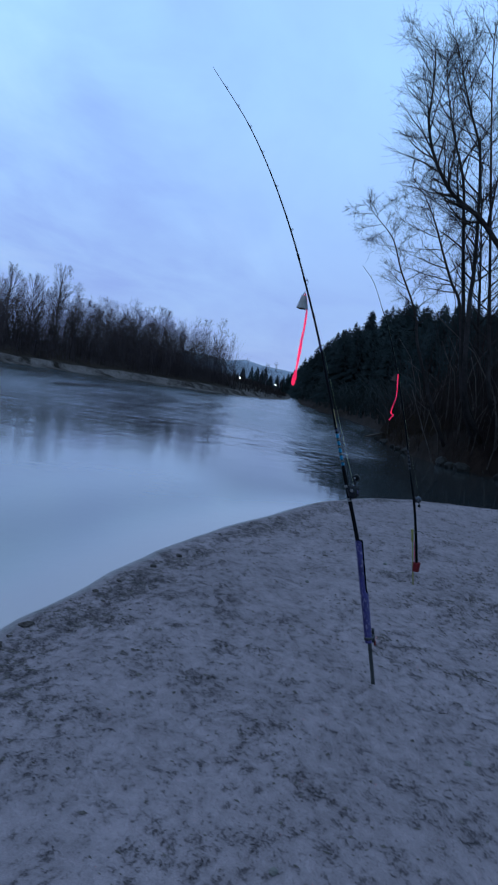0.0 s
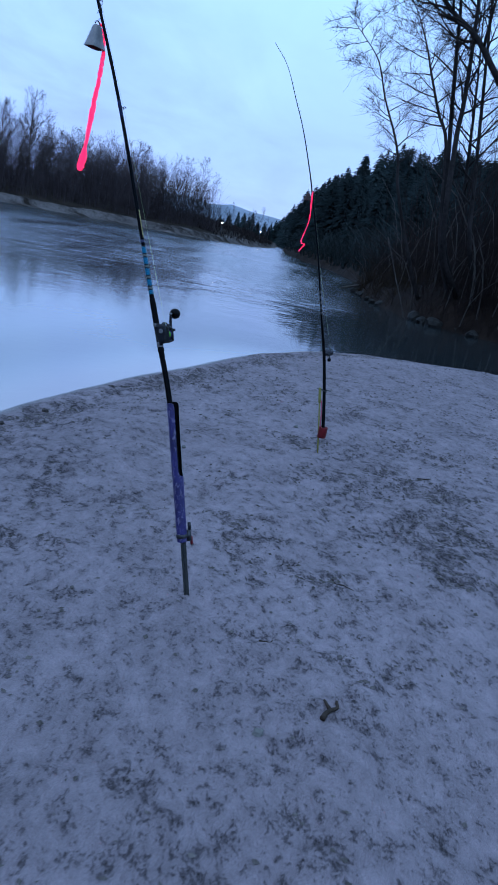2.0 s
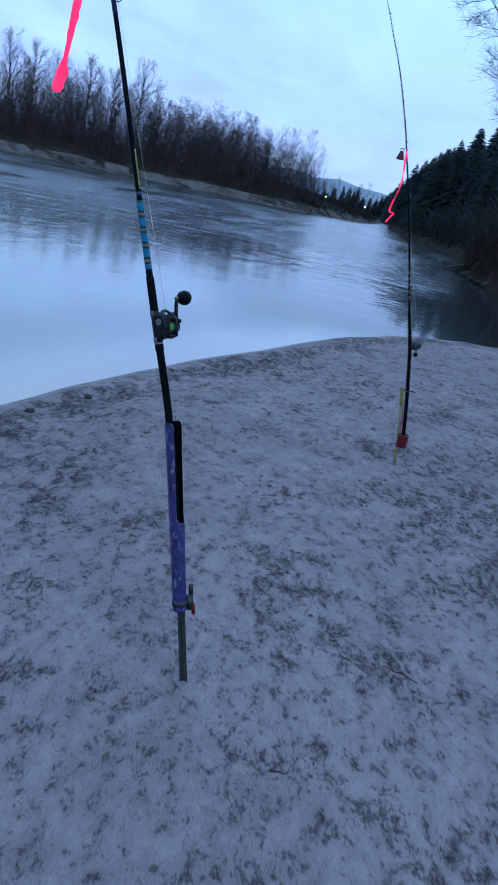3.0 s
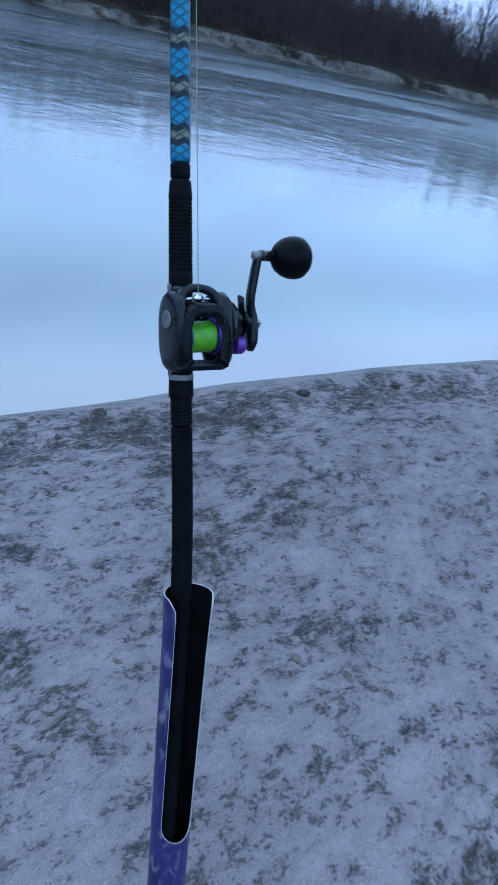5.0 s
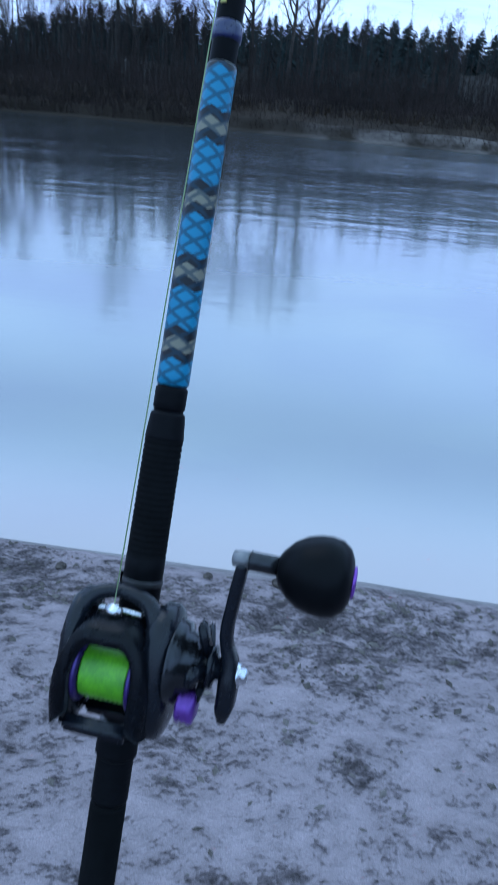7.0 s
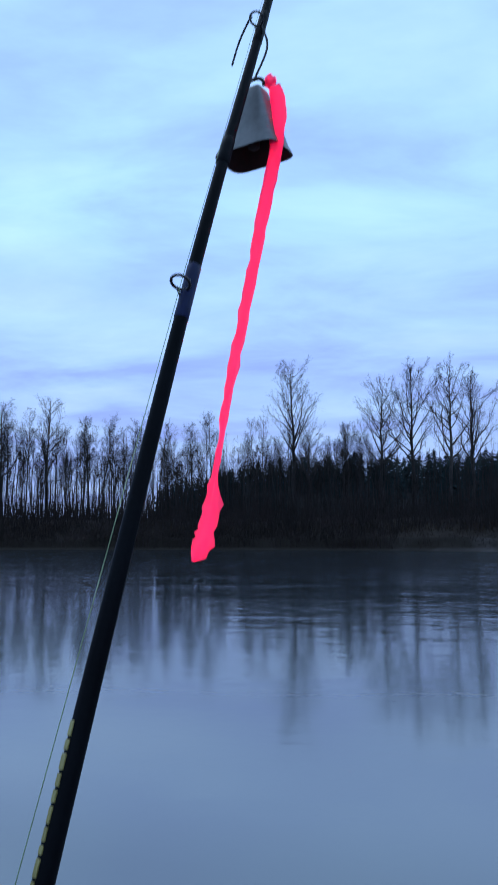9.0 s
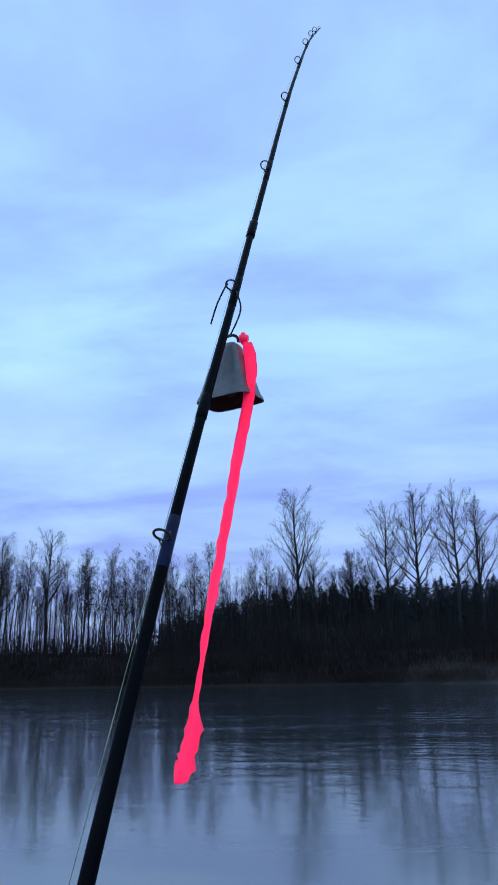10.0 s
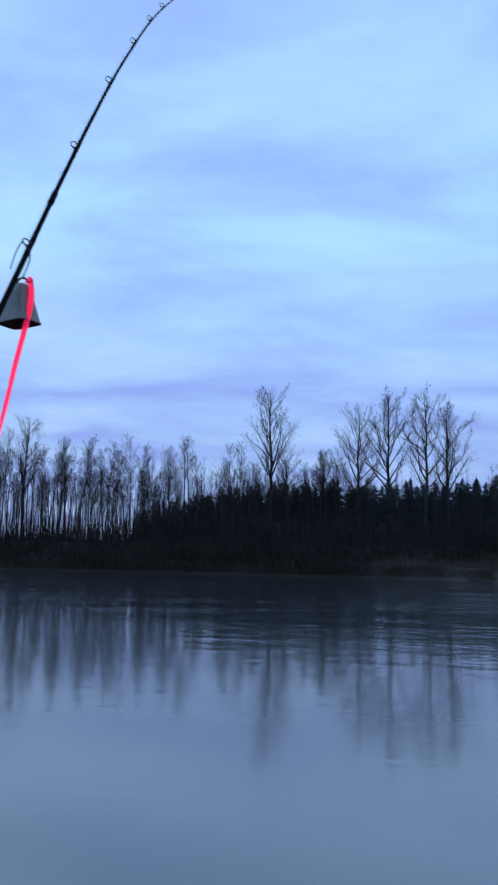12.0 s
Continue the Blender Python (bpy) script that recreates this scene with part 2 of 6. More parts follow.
def wrap_material():
    """The rod's decorative thread: bands of cross-wound blue and pale grey with dark diamonds between."""
    m = bpy.data.materials.new("cross_wound_thread")
    m.use_nodes = True
    nt = m.node_tree
    n, l = nt.nodes, nt.links
    b = n["Principled BSDF"]
    uv = n.new("ShaderNodeUVMap")
    sep = n.new("ShaderNodeSeparateXYZ")
    l.new(uv.outputs[0], sep.inputs[0])

    def math_node(op, *args):
        t = n.new("ShaderNodeMath")
        t.operation = op
        for k, v in enumerate(args):
            if isinstance(v, (int, float)):
                t.inputs[k].default_value = v
            else:
                l.new(v, t.inputs[k])
        return t.outputs[0]

    turns = 4.0
    u, v = sep.outputs[0], sep.outputs[1]
    zig = math_node("MULTIPLY", math_node("ABSOLUTE", math_node("SUBTRACT", math_node("FRACT", math_node("MULTIPLY", u, turns)), 0.5)), 0.035)
    ph = math_node("FRACT", math_node("MULTIPLY", math_node("ADD", v, zig), 4.6))
    r = n.new("ShaderNodeValToRGB")
    r.color_ramp.interpolation = "CONSTANT"
    e = r.color_ramp.elements
    e[0].position, e[0].color = 0.0, (0.007, 0.165, 0.29, 1)
    e[1].position, e[1].color = 0.47, (0.008, 0.010, 0.014, 1)
    for p, c in ((0.61, (0.16, 0.15, 0.115)), (0.78, (0.008, 0.010, 0.014)), (0.92, (0.007, 0.165, 0.29))):
        k = e.new(p)
        k.color = (*c, 1)
    l.new(ph, r.inputs[0])
    # the single threads cross in fine diamonds
    d1 = math_node("FRACT", math_node("ADD", math_node("MULTIPLY", u, turns), math_node("MULTIPLY", v, 21.0)))
    d2 = math_node("FRACT", math_node("SUBTRACT", math_node("MULTIPLY", u, turns), math_node("MULTIPLY", v, 21.0)))
    dd = math_node("MULTIPLY", math_node("GREATER_THAN", d1, 0.28), math_node("GREATER_THAN", d2, 0.28))
    mix = n.new("ShaderNodeMix")
    mix.data_type = "RGBA"
    l.new(math_node("MULTIPLY_ADD", dd, 0.66, 0.34), mix.inputs["Factor"])
    mix.inputs["A"].default_value = (0.006, 0.028, 0.05, 1)
    l.new(r.outputs[0], mix.inputs["B"])
    l.new(mix.outputs["Result"], b.inputs["Base Color"])
    b.inputs["Roughness"].default_value = 0.34
    b.inputs["Specular IOR Level"].default_value = 0.2
    return m


def glow_material(name, colour, strength):
    m = bpy.data.materials.new(name)
    m.use_nodes = True
    b = m.node_tree.nodes["Principled BSDF"]
    b.inputs["Base Color"].default_value = (*colour, 1)
    b.inputs["Emission Color"].default_value = (*colour, 1)
    b.inputs["Emission Strength"].default_value = strength
    return m


SAND = sand_material()
WATER = water_material()
BANK_SOIL = material("bank_soil_and_dead_grass", (0.012, 0.009, 0.0075), (0.036, 0.027, 0.021), 0.95, 0.5, 4.0, 0.8, bump_dist=0.15, spec=0.06)
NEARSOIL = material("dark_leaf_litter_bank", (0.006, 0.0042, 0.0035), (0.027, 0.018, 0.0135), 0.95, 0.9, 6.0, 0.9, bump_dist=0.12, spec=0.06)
SHORE = material("pale_shore_sand", (0.055, 0.047, 0.045), (0.15, 0.13, 0.122), 0.9, 0.35, 3.0, 0.5, bump_dist=0.05, spec=0.06)


def patchy_shore():
    """The far shore: pale sand downstream, giving way in patches to dark soil upstream."""
    m = SHORE
    n, l = m.node_tree.nodes, m.node_tree.links
    b = n["Principled BSDF"]
    src = b.inputs["Base Color"].links[0].from_socket
    tc = n.new("ShaderNodeTexCoord")
    sep = n.new("ShaderNodeSeparateXYZ")
    l.new(tc.outputs["Object"], sep.inputs[0])
    t = n.new("ShaderNodeTexNoise")
    t.inputs["Scale"].default_value, t.inputs["Detail"].default_value = 0.12, 5.0
    l.new(tc.outputs["Object"], t.inputs["Vector"])
    wob = n.new("ShaderNodeMath")
    wob.operation = "MULTIPLY_ADD"
    wob.inputs[1].default_value = 60.0
    l.new(t.outputs["Fac"], wob.inputs[0])
    l.new(sep.outputs[1], wob.inputs[2])
    mr = n.new("ShaderNodeMapRange")
    mr.inputs["From Min"].default_value, mr.inputs["From Max"].default_value = 34.0, 58.0
    l.new(wob.outputs[0], mr.inputs["Value"])
    mix = n.new("ShaderNodeMix")
    mix.data_type = "RGBA"
    t = n.new("ShaderNodeTexNoise")
    t.inputs["Scale"].default_value, t.inputs["Detail"].default_value = 0.30, 6.0
    t.inputs["Roughness"].default_value = 0.65
    l.new(tc.outputs["Object"], t.inputs["Vector"])
    bare = n.new("ShaderNodeMapRange")
    bare.inputs["From Min"].default_value, bare.inputs["From Max"].default_value = 0.40, 0.54
    l.new(t.outputs["Fac"], bare.inputs["Value"])
    both = n.new("ShaderNodeMath")
    both.operation = "MULTIPLY"
    l.new(mr.outputs[0], both.inputs[0])
    l.new(bare.outputs[0], both.inputs[1])
    l.new(both.outputs[0], mix.inputs["Factor"])
    mix.inputs["A"].default_value = (0.018, 0.014, 0.011, 1)
    l.new(src, mix.inputs["B"])
    l.new(mix.outputs["Result"], b.inputs["Base Color"])


patchy_shore()
BARK = material("grey_brown_bark", (0.016, 0.014, 0.013), (0.060, 0.052, 0.048), 0.95, 0.8, 9.0, 0.6, random_tint=0.25, bump_dist=0.02, spec=0.06)
NEARBARK = material("dark_near_bark", (0.009, 0.0078, 0.0075), (0.038, 0.033, 0.031), 0.9, 0.9, 10.0, 0.6, random_tint=0.25, bump_dist=0.02, spec=0.06)
TWIG = material("bare_twigs", (0.010, 0.009, 0.009), (0.034, 0.029, 0.028), 0.95, 0.6, 5.0, 0.0, random_tint=0.3, spec=0.06)
DARKSHRUB = material("dark_evergreen_shrubs", (0.010, 0.014, 0.015), (0.034, 0.042, 0.040), 0.95, 0.25, 2.0, 0.0, spec=0.06)
BRUSH = material("leafless_brush", (0.011, 0.0088, 0.0084), (0.040, 0.030, 0.028), 0.95, 0.25, 2.0, 0.0, spec=0.06)
THICKTWIG = material("grey_brown_thicket_twigs", (0.036, 0.028, 0.0295), (0.092, 0.072, 0.073), 0.95, 0.5, 4.0, 0.0, random_tint=0.35, spec=0.06)
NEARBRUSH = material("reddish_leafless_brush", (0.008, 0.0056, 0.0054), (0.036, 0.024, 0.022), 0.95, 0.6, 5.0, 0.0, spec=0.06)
DRYGRASS = material("dry_grass", (0.014, 0.0095, 0.006), (0.045, 0.032, 0.020), 0.95, 0.5, 3.0, 0.0, spec=0.06)
NEEDLES = material("conifer_needles", (0.011, 0.0175, 0.019), (0.026, 0.037, 0.036), 0.9, 0.4, 3.0, 0.0, random_tint=0.3, spec=0.06)
FLOOR_WOOD = material("dark_forest_floor", (0.010, 0.010, 0.010), (0.034, 0.030, 0.027), 1.0, 0.2, 1.5, 0.5, bump_dist=0.3, spec=0.06)
# the distance haze is put into the hill's own pale blue-grey colour
FARHILL = material("distant_hill_haze_tint", (0.13, 0.155, 0.19), (0.30, 0.335, 0.39), 1.0, 0.010, 0.05, 0.0, spec=0.06)
WETROCK = material("dark_wet_rock", (0.006, 0.006, 0.005), (0.024, 0.022, 0.019), 0.75, 2.0, 12.0, 0.5, spec=0.2)
PALEWOOD = material("grey_fallen_wood", (0.035, 0.030, 0.026), (0.10, 0.088, 0.078), 0.9, 2.0, 14.0, 0.5, spec=0.06)
STONE = material("river_stone", (0.06, 0.055, 0.05), (0.2, 0.19, 0.175), 0.85, 2.0, 12.0, 0.5)
DRIFTWOOD = material("weathered_driftwood", (0.10, 0.085, 0.07), (0.34, 0.31, 0.28), 0.9, 2.0, 14.0, 0.6, spec=0.06)
CLOD = material("damp_sand_clod", (0.032, 0.027, 0.025), (0.095, 0.080, 0.074), 0.95, 20.0, 120.0, 0.8, bump_dist=0.006, spec=0.06)
CRUMB = material("damp_sand_crumbs", (0.045, 0.039, 0.035), (0.17, 0.148, 0.138), 0.95, 3.0, 60.0, 0.0, spec=0.06)
STICK = material("dark_wet_stick", (0.02, 0.015, 0.012), (0.06, 0.045, 0.035), 0.8, 30.0, 200.0, 0.4, bump_dist=0.001, spec=0.06)
BLANK = material("black_graphite_blank", (0.002, 0.0023, 0.003), (0.005, 0.0055, 0.007), 0.45, 20.0, 300.0, 0.02, spec=0.04, bump_dist=0.0005)
GRIP = material("black_rubber_grip", (0.002, 0.0023, 0.0027), (0.005, 0.0057, 0.0065), 0.75, 40.0, 500.0, 0.2, spec=0.05, bump_dist=0.0006)
REELBODY = material("satin_black_reel_frame", (0.0025, 0.0034, 0.0055), (0.0055, 0.0075, 0.012), 0.26, 25.0, 300.0, 0.02, rough_var=0.05, spec=0.24, bump_dist=0.0004)
REELGLOSS = material("gloss_dark_metal", (0.02, 0.022, 0.026), (0.07, 0.075, 0.085), 0.25, 30.0, 200.0, 0.03, metal=0.7, bump_dist=0.0004)
GEARCASE = material("scuffed_grey_metal", (0.008, 0.0085, 0.010), (0.045, 0.048, 0.055), 0.20, 60.0, 400.0, 0.12, metal=0.7, rough_var=0.06, bump_dist=0.0006)
CHROME = material("worn_chrome", (0.45, 0.45, 0.47), (0.7, 0.7, 0.72), 0.25, 30.0, 200.0, 0.03, metal=1.0, bump_dist=0.0003)
KNOBRUBBER = material("soft_black_knob", (0.0015, 0.0018, 0.0024), (0.0035, 0.004, 0.005), 0.36, 30.0, 400.0, 0.06, spec=0.06, bump_dist=0.0004)
LINEGREEN = material("chartreuse_braid", (0.030, 0.175, 0.004), (0.11, 0.38, 0.011), 0.45, 90.0, 700.0, 0.3, bump_dist=0.0008)
INDIGO = material("dark_indigo_metal", (0.020, 0.010, 0.075), (0.050, 0.024, 0.16), 0.3, 40.0, 300.0, 0.05, metal=0.5, bump_dist=0.0003)
PURPLE = material("anodised_purple", (0.07, 0.022, 0.18), (0.20, 0.06, 0.38), 0.3, 40.0, 300.0, 0.05, metal=0.5, bump_dist=0.0003)
def scuffed_paint():
    """Blue paint, worn through to pale plastic in ragged marbled patches."""
    m = material("scuffed_blue_paint", (0.009, 0.008, 0.052), (0.026, 0.021, 0.120), 0.40, 14.0, 90.0, 0.2, bump_dist=0.001)
    n, l = m.node_tree.nodes, m.node_tree.links
    b = n["Principled BSDF"]
    src = b.inputs["Base Color"].links[0].from_socket
    tc = n.new("ShaderNodeTexCoord")
    mp = n.new("ShaderNodeMapping")
    mp.inputs["Scale"].default_value = (1.0, 1.0, 0.45)
    l.new(tc.outputs["Object"], mp.inputs[0])
    t = n.new("ShaderNodeTexNoise")
    t.inputs["Scale"].default_value, t.inputs["Detail"].default_value, t.inputs["Roughness"].default_value = 85.0, 6.0, 0.65
    t.inputs["Distortion"].default_value = 0.8
    l.new(mp.outputs[0], t.inputs["Vector"])
    r = n.new("ShaderNodeValToRGB")
    r.color_ramp.elements[0].position, r.color_ramp.elements[0].color = 0.52, (0, 0, 0, 1)
    r.color_ramp.elements[1].position, r.color_ramp.elements[1].color = 0.70, (0.7, 0.7, 0.7, 1)
    l.new(t.outputs["Fac"], r.inputs[0])
    mix = n.new("ShaderNodeMix")
    mix.data_type = "RGBA"
    l.new(r.outputs[0], mix.inputs["Factor"])
    l.new(src, mix.inputs["A"])
    mix.inputs["B"].default_value = (0.24, 0.22, 0.30, 1)
    l.new(mix.outputs["Result"], b.inputs["Base Color"])
    return m


TUBEBLUE = scuffed_paint()
TUBEWHITE = material("cut_white_plastic_edge", (0.22, 0.22, 0.24), (0.42, 0.42, 0.45), 0.5, 60.0, 300.0, 0.1, bump_dist=0.0005)
TUBEDARK = material("dark_tube_lining", (0.003, 0.003, 0.004), (0.007, 0.007, 0.009), 0.9, 30.0, 200.0, 0.1, spec=0.04, bump_dist=0.0005)
STEEL = material("galvanised_steel", (0.10, 0.10, 0.105), (0.26, 0.26, 0.27), 0.5, 25.0, 180.0, 0.2, metal=0.6, bump_dist=0.0008)
STAKESTEEL = material("weathered_steel_stake", (0.0186, 0.0192, 0.0186), (0.0527, 0.0539, 0.0521), 0.6, 25.0, 180.0, 0.3, metal=0.2, bump_dist=0.0008)
DARKSTEEL = material("dark_steel_clamp", (0.015, 0.015, 0.017), (0.05, 0.05, 0.055), 0.45, 40.0, 200.0, 0.2, metal=0.5, bump_dist=0.0006)
BELLSTEEL = material("dull_grey_bell_steel", (0.115, 0.112, 0.110), (0.215, 0.21, 0.205), 0.5, 30.0, 160.0, 0.15, metal=0.25, bump_dist=0.0008)
BELLINSIDE = material("rusty_bell_inside", (0.02, 0.008, 0.006), (0.06, 0.02, 0.016), 0.8, 40.0, 200.0, 0.2, bump_dist=0.0008)


def tape_material():
    """Thin dyed plastic tape: it lets much of the light behind it through."""
    m = material("fluorescent_pink_tape", (0.75, 0.03, 0.12), (0.95, 0.06, 0.19), 0.5, 12.0, 60.0, 0.15, bump_dist=0.001)
    n, l = m.node_tree.nodes, m.node_tree.links
    tr = n.new("ShaderNodeBsdfTranslucent")
    tr.inputs["Color"].default_value = (0.95, 0.06, 0.23, 1)
    add = n.new("ShaderNodeAddShader")
    l.new(n["Principled BSDF"].outputs[0], add.inputs[0])
    l.new(tr.outputs[0], add.inputs[1])
    l.new(add.outputs[0], n["Material Output"].inputs[0])
    return m


PINK = tape_material()
RED = material("red_plastic", (0.11, 0.003, 0.006), (0.19, 0.007, 0.011), 0.45, 30.0, 150.0, 0.1, bump_dist=0.0006)
GREYTHREAD = material("dull_grey_thread", (0.03, 0.03, 0.034), (0.07, 0.07, 0.078), 0.6, 60.0, 400.0, 0.1, spec=0.1, bump_dist=0.0003)
FADEDPINK = material("faded_pink_tape", (0.40, 0.045, 0.10), (0.58, 0.08, 0.15), 0.6, 12.0, 60.0, 0.15, bump_dist=0.001)
YELLOW = material("faded_yellow_plastic", (0.13, 0.115, 0.018), (0.22, 0.20, 0.045), 0.55, 30.0, 150.0, 0.1, bump_dist=0.0006)
GOLD = material("gold_lettering_ink", (0.22, 0.18, 0.05), (0.36, 0.31, 0.10), 0.4, 60.0, 300.0, 0.0, metal=0.3)
NAVYBAND = material("navy_thread_band", (0.002, 0.0045, 0.026), (0.004, 0.011, 0.062), 0.5, 60.0, 400.0, 0.1, spec=0.2, bump_dist=0.0003)
BLUEBAND = material("blue_thread_band", (0.002, 0.005, 0.032), (0.004, 0.011, 0.07), 0.3, 60.0, 400.0, 0.1, bump_dist=0.0003)
CORD = material("black_cord", (0.01, 0.01, 0.012), (0.03, 0.03, 0.034), 0.8, 100.0, 700.0, 0.3, bump_dist=0.0004)
FISHLINE = material("pale_fishing_line", (0.22, 0.32, 0.14), (0.34, 0.44, 0.24), 0.35, 50.0, 300.0, 0.0)
LAMPGLOW = glow_material("far_lamp_glow", (1.0, 0.93, 0.8), 7.0)


# ---- helpers for meshes ----
def link_mesh(name, me, mat, parent=None, label="", smooth=True):
    me.materials.append(mat)
    if smooth:
        me.shade_smooth()
    ob = new(name, me)
    if parent:
        ob.parent = parent
    return tagged(ob, label)


def part(name, bm, mat, parent=None, label="", smooth=True):
    me = bpy.data.meshes.new(name)
    bmesh.ops.recalc_face_normals(bm, faces=bm.faces)
    bm.to_mesh(me)
    bm.free()
    return link_mesh(name, me, mat, parent, label, smooth)


def raw(name, verts, faces, mat, parent=None, label="", smooth=True):
    me = bpy.data.meshes.new(name)
    me.from_pydata(verts, [], faces)
    me.update()
    return link_mesh(name, me, mat, parent, label, smooth)


def thing(name, label, category, group="", kind="", m=None):
    ob = new(name)
    ob.empty_display_size = 0.05
    if m is not None:
        ob.matrix_world = m
    return tagged(ob, label, category, group, kind)


def tubes(branches, sides):
    """Verts and faces of tapering tubes; a branch is (points, radii)."""
    verts, faces = [], []
    ang = np.linspace(0, 2 * np.pi, sides, endpoint=False)
    ca, sa = np.cos(ang)[None, :, None], np.sin(ang)[None, :, None]
    base = 0
    for pts, rad in branches:
        pts = np.asarray(pts, float)
        rad = np.asarray(rad, float)
        tan = np.gradient(pts, axis=0)
        tan /= np.linalg.norm(tan, axis=1)[:, None] + 1e-12
        ref = np.array([0.31, 0.17, 0.05]) if abs(tan[0][2]) > 0.8 else np.array([0.05, 0.1, 1.0])
        s = np.cross(tan, ref)
        s /= np.linalg.norm(s, axis=1)[:, None] + 1e-12
        q = np.cross(tan, s)
        ring = pts[:, None] + rad[:, None, None] * (s[:, None] * ca + q[:, None] * sa)
        verts.append(ring.reshape(-1, 3))
        k = len(pts)
        for i in range(k - 1):
            a = base + i * sides
            for j in range(sides):
                j2 = (j + 1) % sides
                faces.append((a + j, a + j2, a + sides + j2, a + sides + j))
        if rad[-1] > 0.004 or sides > 4:
            faces.append(tuple(base + (k - 1) * sides + j for j in range(sides)))
        if sides > 4:
            faces.append(tuple(base + sides - 1 - j for j in range(sides)))
        base += k * sides
    return np.concatenate(verts).tolist(), faces


def smooth_path(points, n):
    """Catmull-Rom through the points, n samples a span."""
    p = np.array(points, float)
    p = np.vstack([2 * p[0] - p[1], p, 2 * p[-1] - p[-2]])
    out = []
    for i in range(1, len(p) - 2):
        for t in np.linspace(0, 1, n, endpoint=False):
            a, b, c, d = p[i - 1], p[i], p[i + 1], p[i + 2]
            out.append(0.5 * (2 * b + (c - a) * t + (2 * a - 5 * b + 4 * c - d) * t * t + (3 * b - a - 3 * c + d) * t ** 3))
    out.append(p[-2])
    return np.array(out)


def lathe(profile, seg=24):
    """A bmesh turned round local z from (radius, z) pairs."""
    bm = bmesh.new()
    rings = []
    for r, z in profile:
        rings.append([bm.verts.new((r * math.cos(2 * math.pi * k / seg), r * math.sin(2 * math.pi * k / seg), z)) for k in range(seg)])
    for a, b in zip(rings, rings[1:]):
        for k in range(seg):
            bm.faces.new((a[k], a[(k + 1) % seg], b[(k + 1) % seg], b[k]))
    bm.faces.new(rings[0][::-1])
    bm.faces.new(rings[-1])
    return bm


def box(bm, size, centre, bevel=0.0, m=None):
    made = bmesh.ops.create_cube(bm, size=1.0)["verts"]
    bmesh.ops.scale(bm, vec=size, verts=made)
    if bevel:
        edges = {e for v in made for e in v.link_edges}
        made = bmesh.ops.bevel(bm, geom=list(edges), offset=bevel, segments=2, affect="EDGES")["verts"]
        made = list({v for v in made})
    bmesh.ops.translate(bm, vec=centre, verts=made)
    if m is not None:
        bmesh.ops.transform(bm, matrix=m, verts=made)
    return made


def lattice(x, y, seed):
    """Smooth value noise on numpy arrays, about 0 to 1."""
    xi, yi = np.floor(x).astype(np.int64), np.floor(y).astype(np.int64)
    fx, fy = x - xi, y - yi
    fx, fy = fx * fx * (3 - 2 * fx), fy * fy * (3 - 2 * fy)

    def h(a, b):
        v = (a * 374761393 + b * 668265263 + seed * 974634777) & 0x7FFFFFFF
        v = ((v ^ (v >> 13)) * 1274126177) & 0x7FFFFFFF
        return ((v ^ (v >> 16)) & 0xFFFF) / 65535.0

    return (h(xi, yi) * (1 - fx) + h(xi + 1, yi) * fx) * (1 - fy) + (h(xi, yi + 1) * (1 - fx) + h(xi + 1, yi + 1) * fx) * fy


def fractal(x, y, seed, octaves=4):
    total, amp, size = 0, 1.0, 0
    for k in range(octaves):
        total = total + amp * lattice(x * 2 ** k, y * 2 ** k, seed + 17 * k)
        size += amp
        amp *= 0.55
    return total / size


# ---- the lie of the land ----
# the crest of the bar's edge, from upstream to downstream, and how far the water's edge lies beyond it
CREST = [(-9.2, -40), (-4.3, -12), (-2.85, -4), (-2.13, -0.6), (-1.98, 0.25), (-1.89, 0.8), (-1.76, 1.4), (-1.63, 2.1), (-1.42, 3.0), (-1.18, 3.9), (-0.92, 4.7), (-0.46, 5.8), (0.0, 7.0), (0.42, 8.0), (0.95, 8.9), (1.42, 9.5), (2.05, 10.0), (2.95, 10.4), (4.0, 10.75), (5.3, 11.0), (9.0, 11.6), (14.0, 12.0), (30.0, 11.0)]
BEYOND = 0.13


def shore_distance(x, y):
    """Metres inland from the sandbar's water edge (below 0: out in the water)."""
    px, py = np.array(CREST).T
    best = np.full(x.shape, 1e9)
    sign = np.ones(x.shape)
    for ax, ay, bx, by in zip(px, py, px[1:], py[1:]):
        dx, dy = bx - ax, by - ay
        t = np.clip(((x - ax) * dx + (y - ay) * dy) / (dx * dx + dy * dy), 0, 1)
        qx, qy = ax + t * dx - x, ay + t * dy - y
        d = np.hypot(qx, qy)
        side = (x - ax) * dy - (y - ay) * dx
        near = d < best
        best = np.where(near, d, best)
        sign = np.where(near, np.sign(side), sign)
    return best * sign + BEYOND


def sand_plain(x, y):
    z = -0.01 - 0.035 * np.clip(y, -9, 7.0) + 0.03 * np.clip(x, -4, 3)
    return np.maximum(z, ZW + 0.03)


def sand_tufts(x, y, d):
    """Where the crust of the bar is broken into dark crumbly tufts: 0 smooth, 1 broken."""
    drift = fractal(x * 0.75 + 3.1, y * 0.75, 77, 3)
    patch = 0.62 * fractal(x * 13 + 1.5 * y, y * 11, 31, 4) + 0.38 * fractal(x * 3.4, y * 3.0, 37, 3)
    rim = np.exp(-((d - 0.38) / 0.20) ** 2)
    trodden = np.exp(-(((x - 1.0) / 0.9) ** 2 + ((y - 1.9) / 2.1) ** 2))
    t = (patch - 0.495 + 0.30 * (drift - 0.5) + 0.19 * rim + 0.10 * trodden) / 0.26
    return np.clip(t, 0, 1)


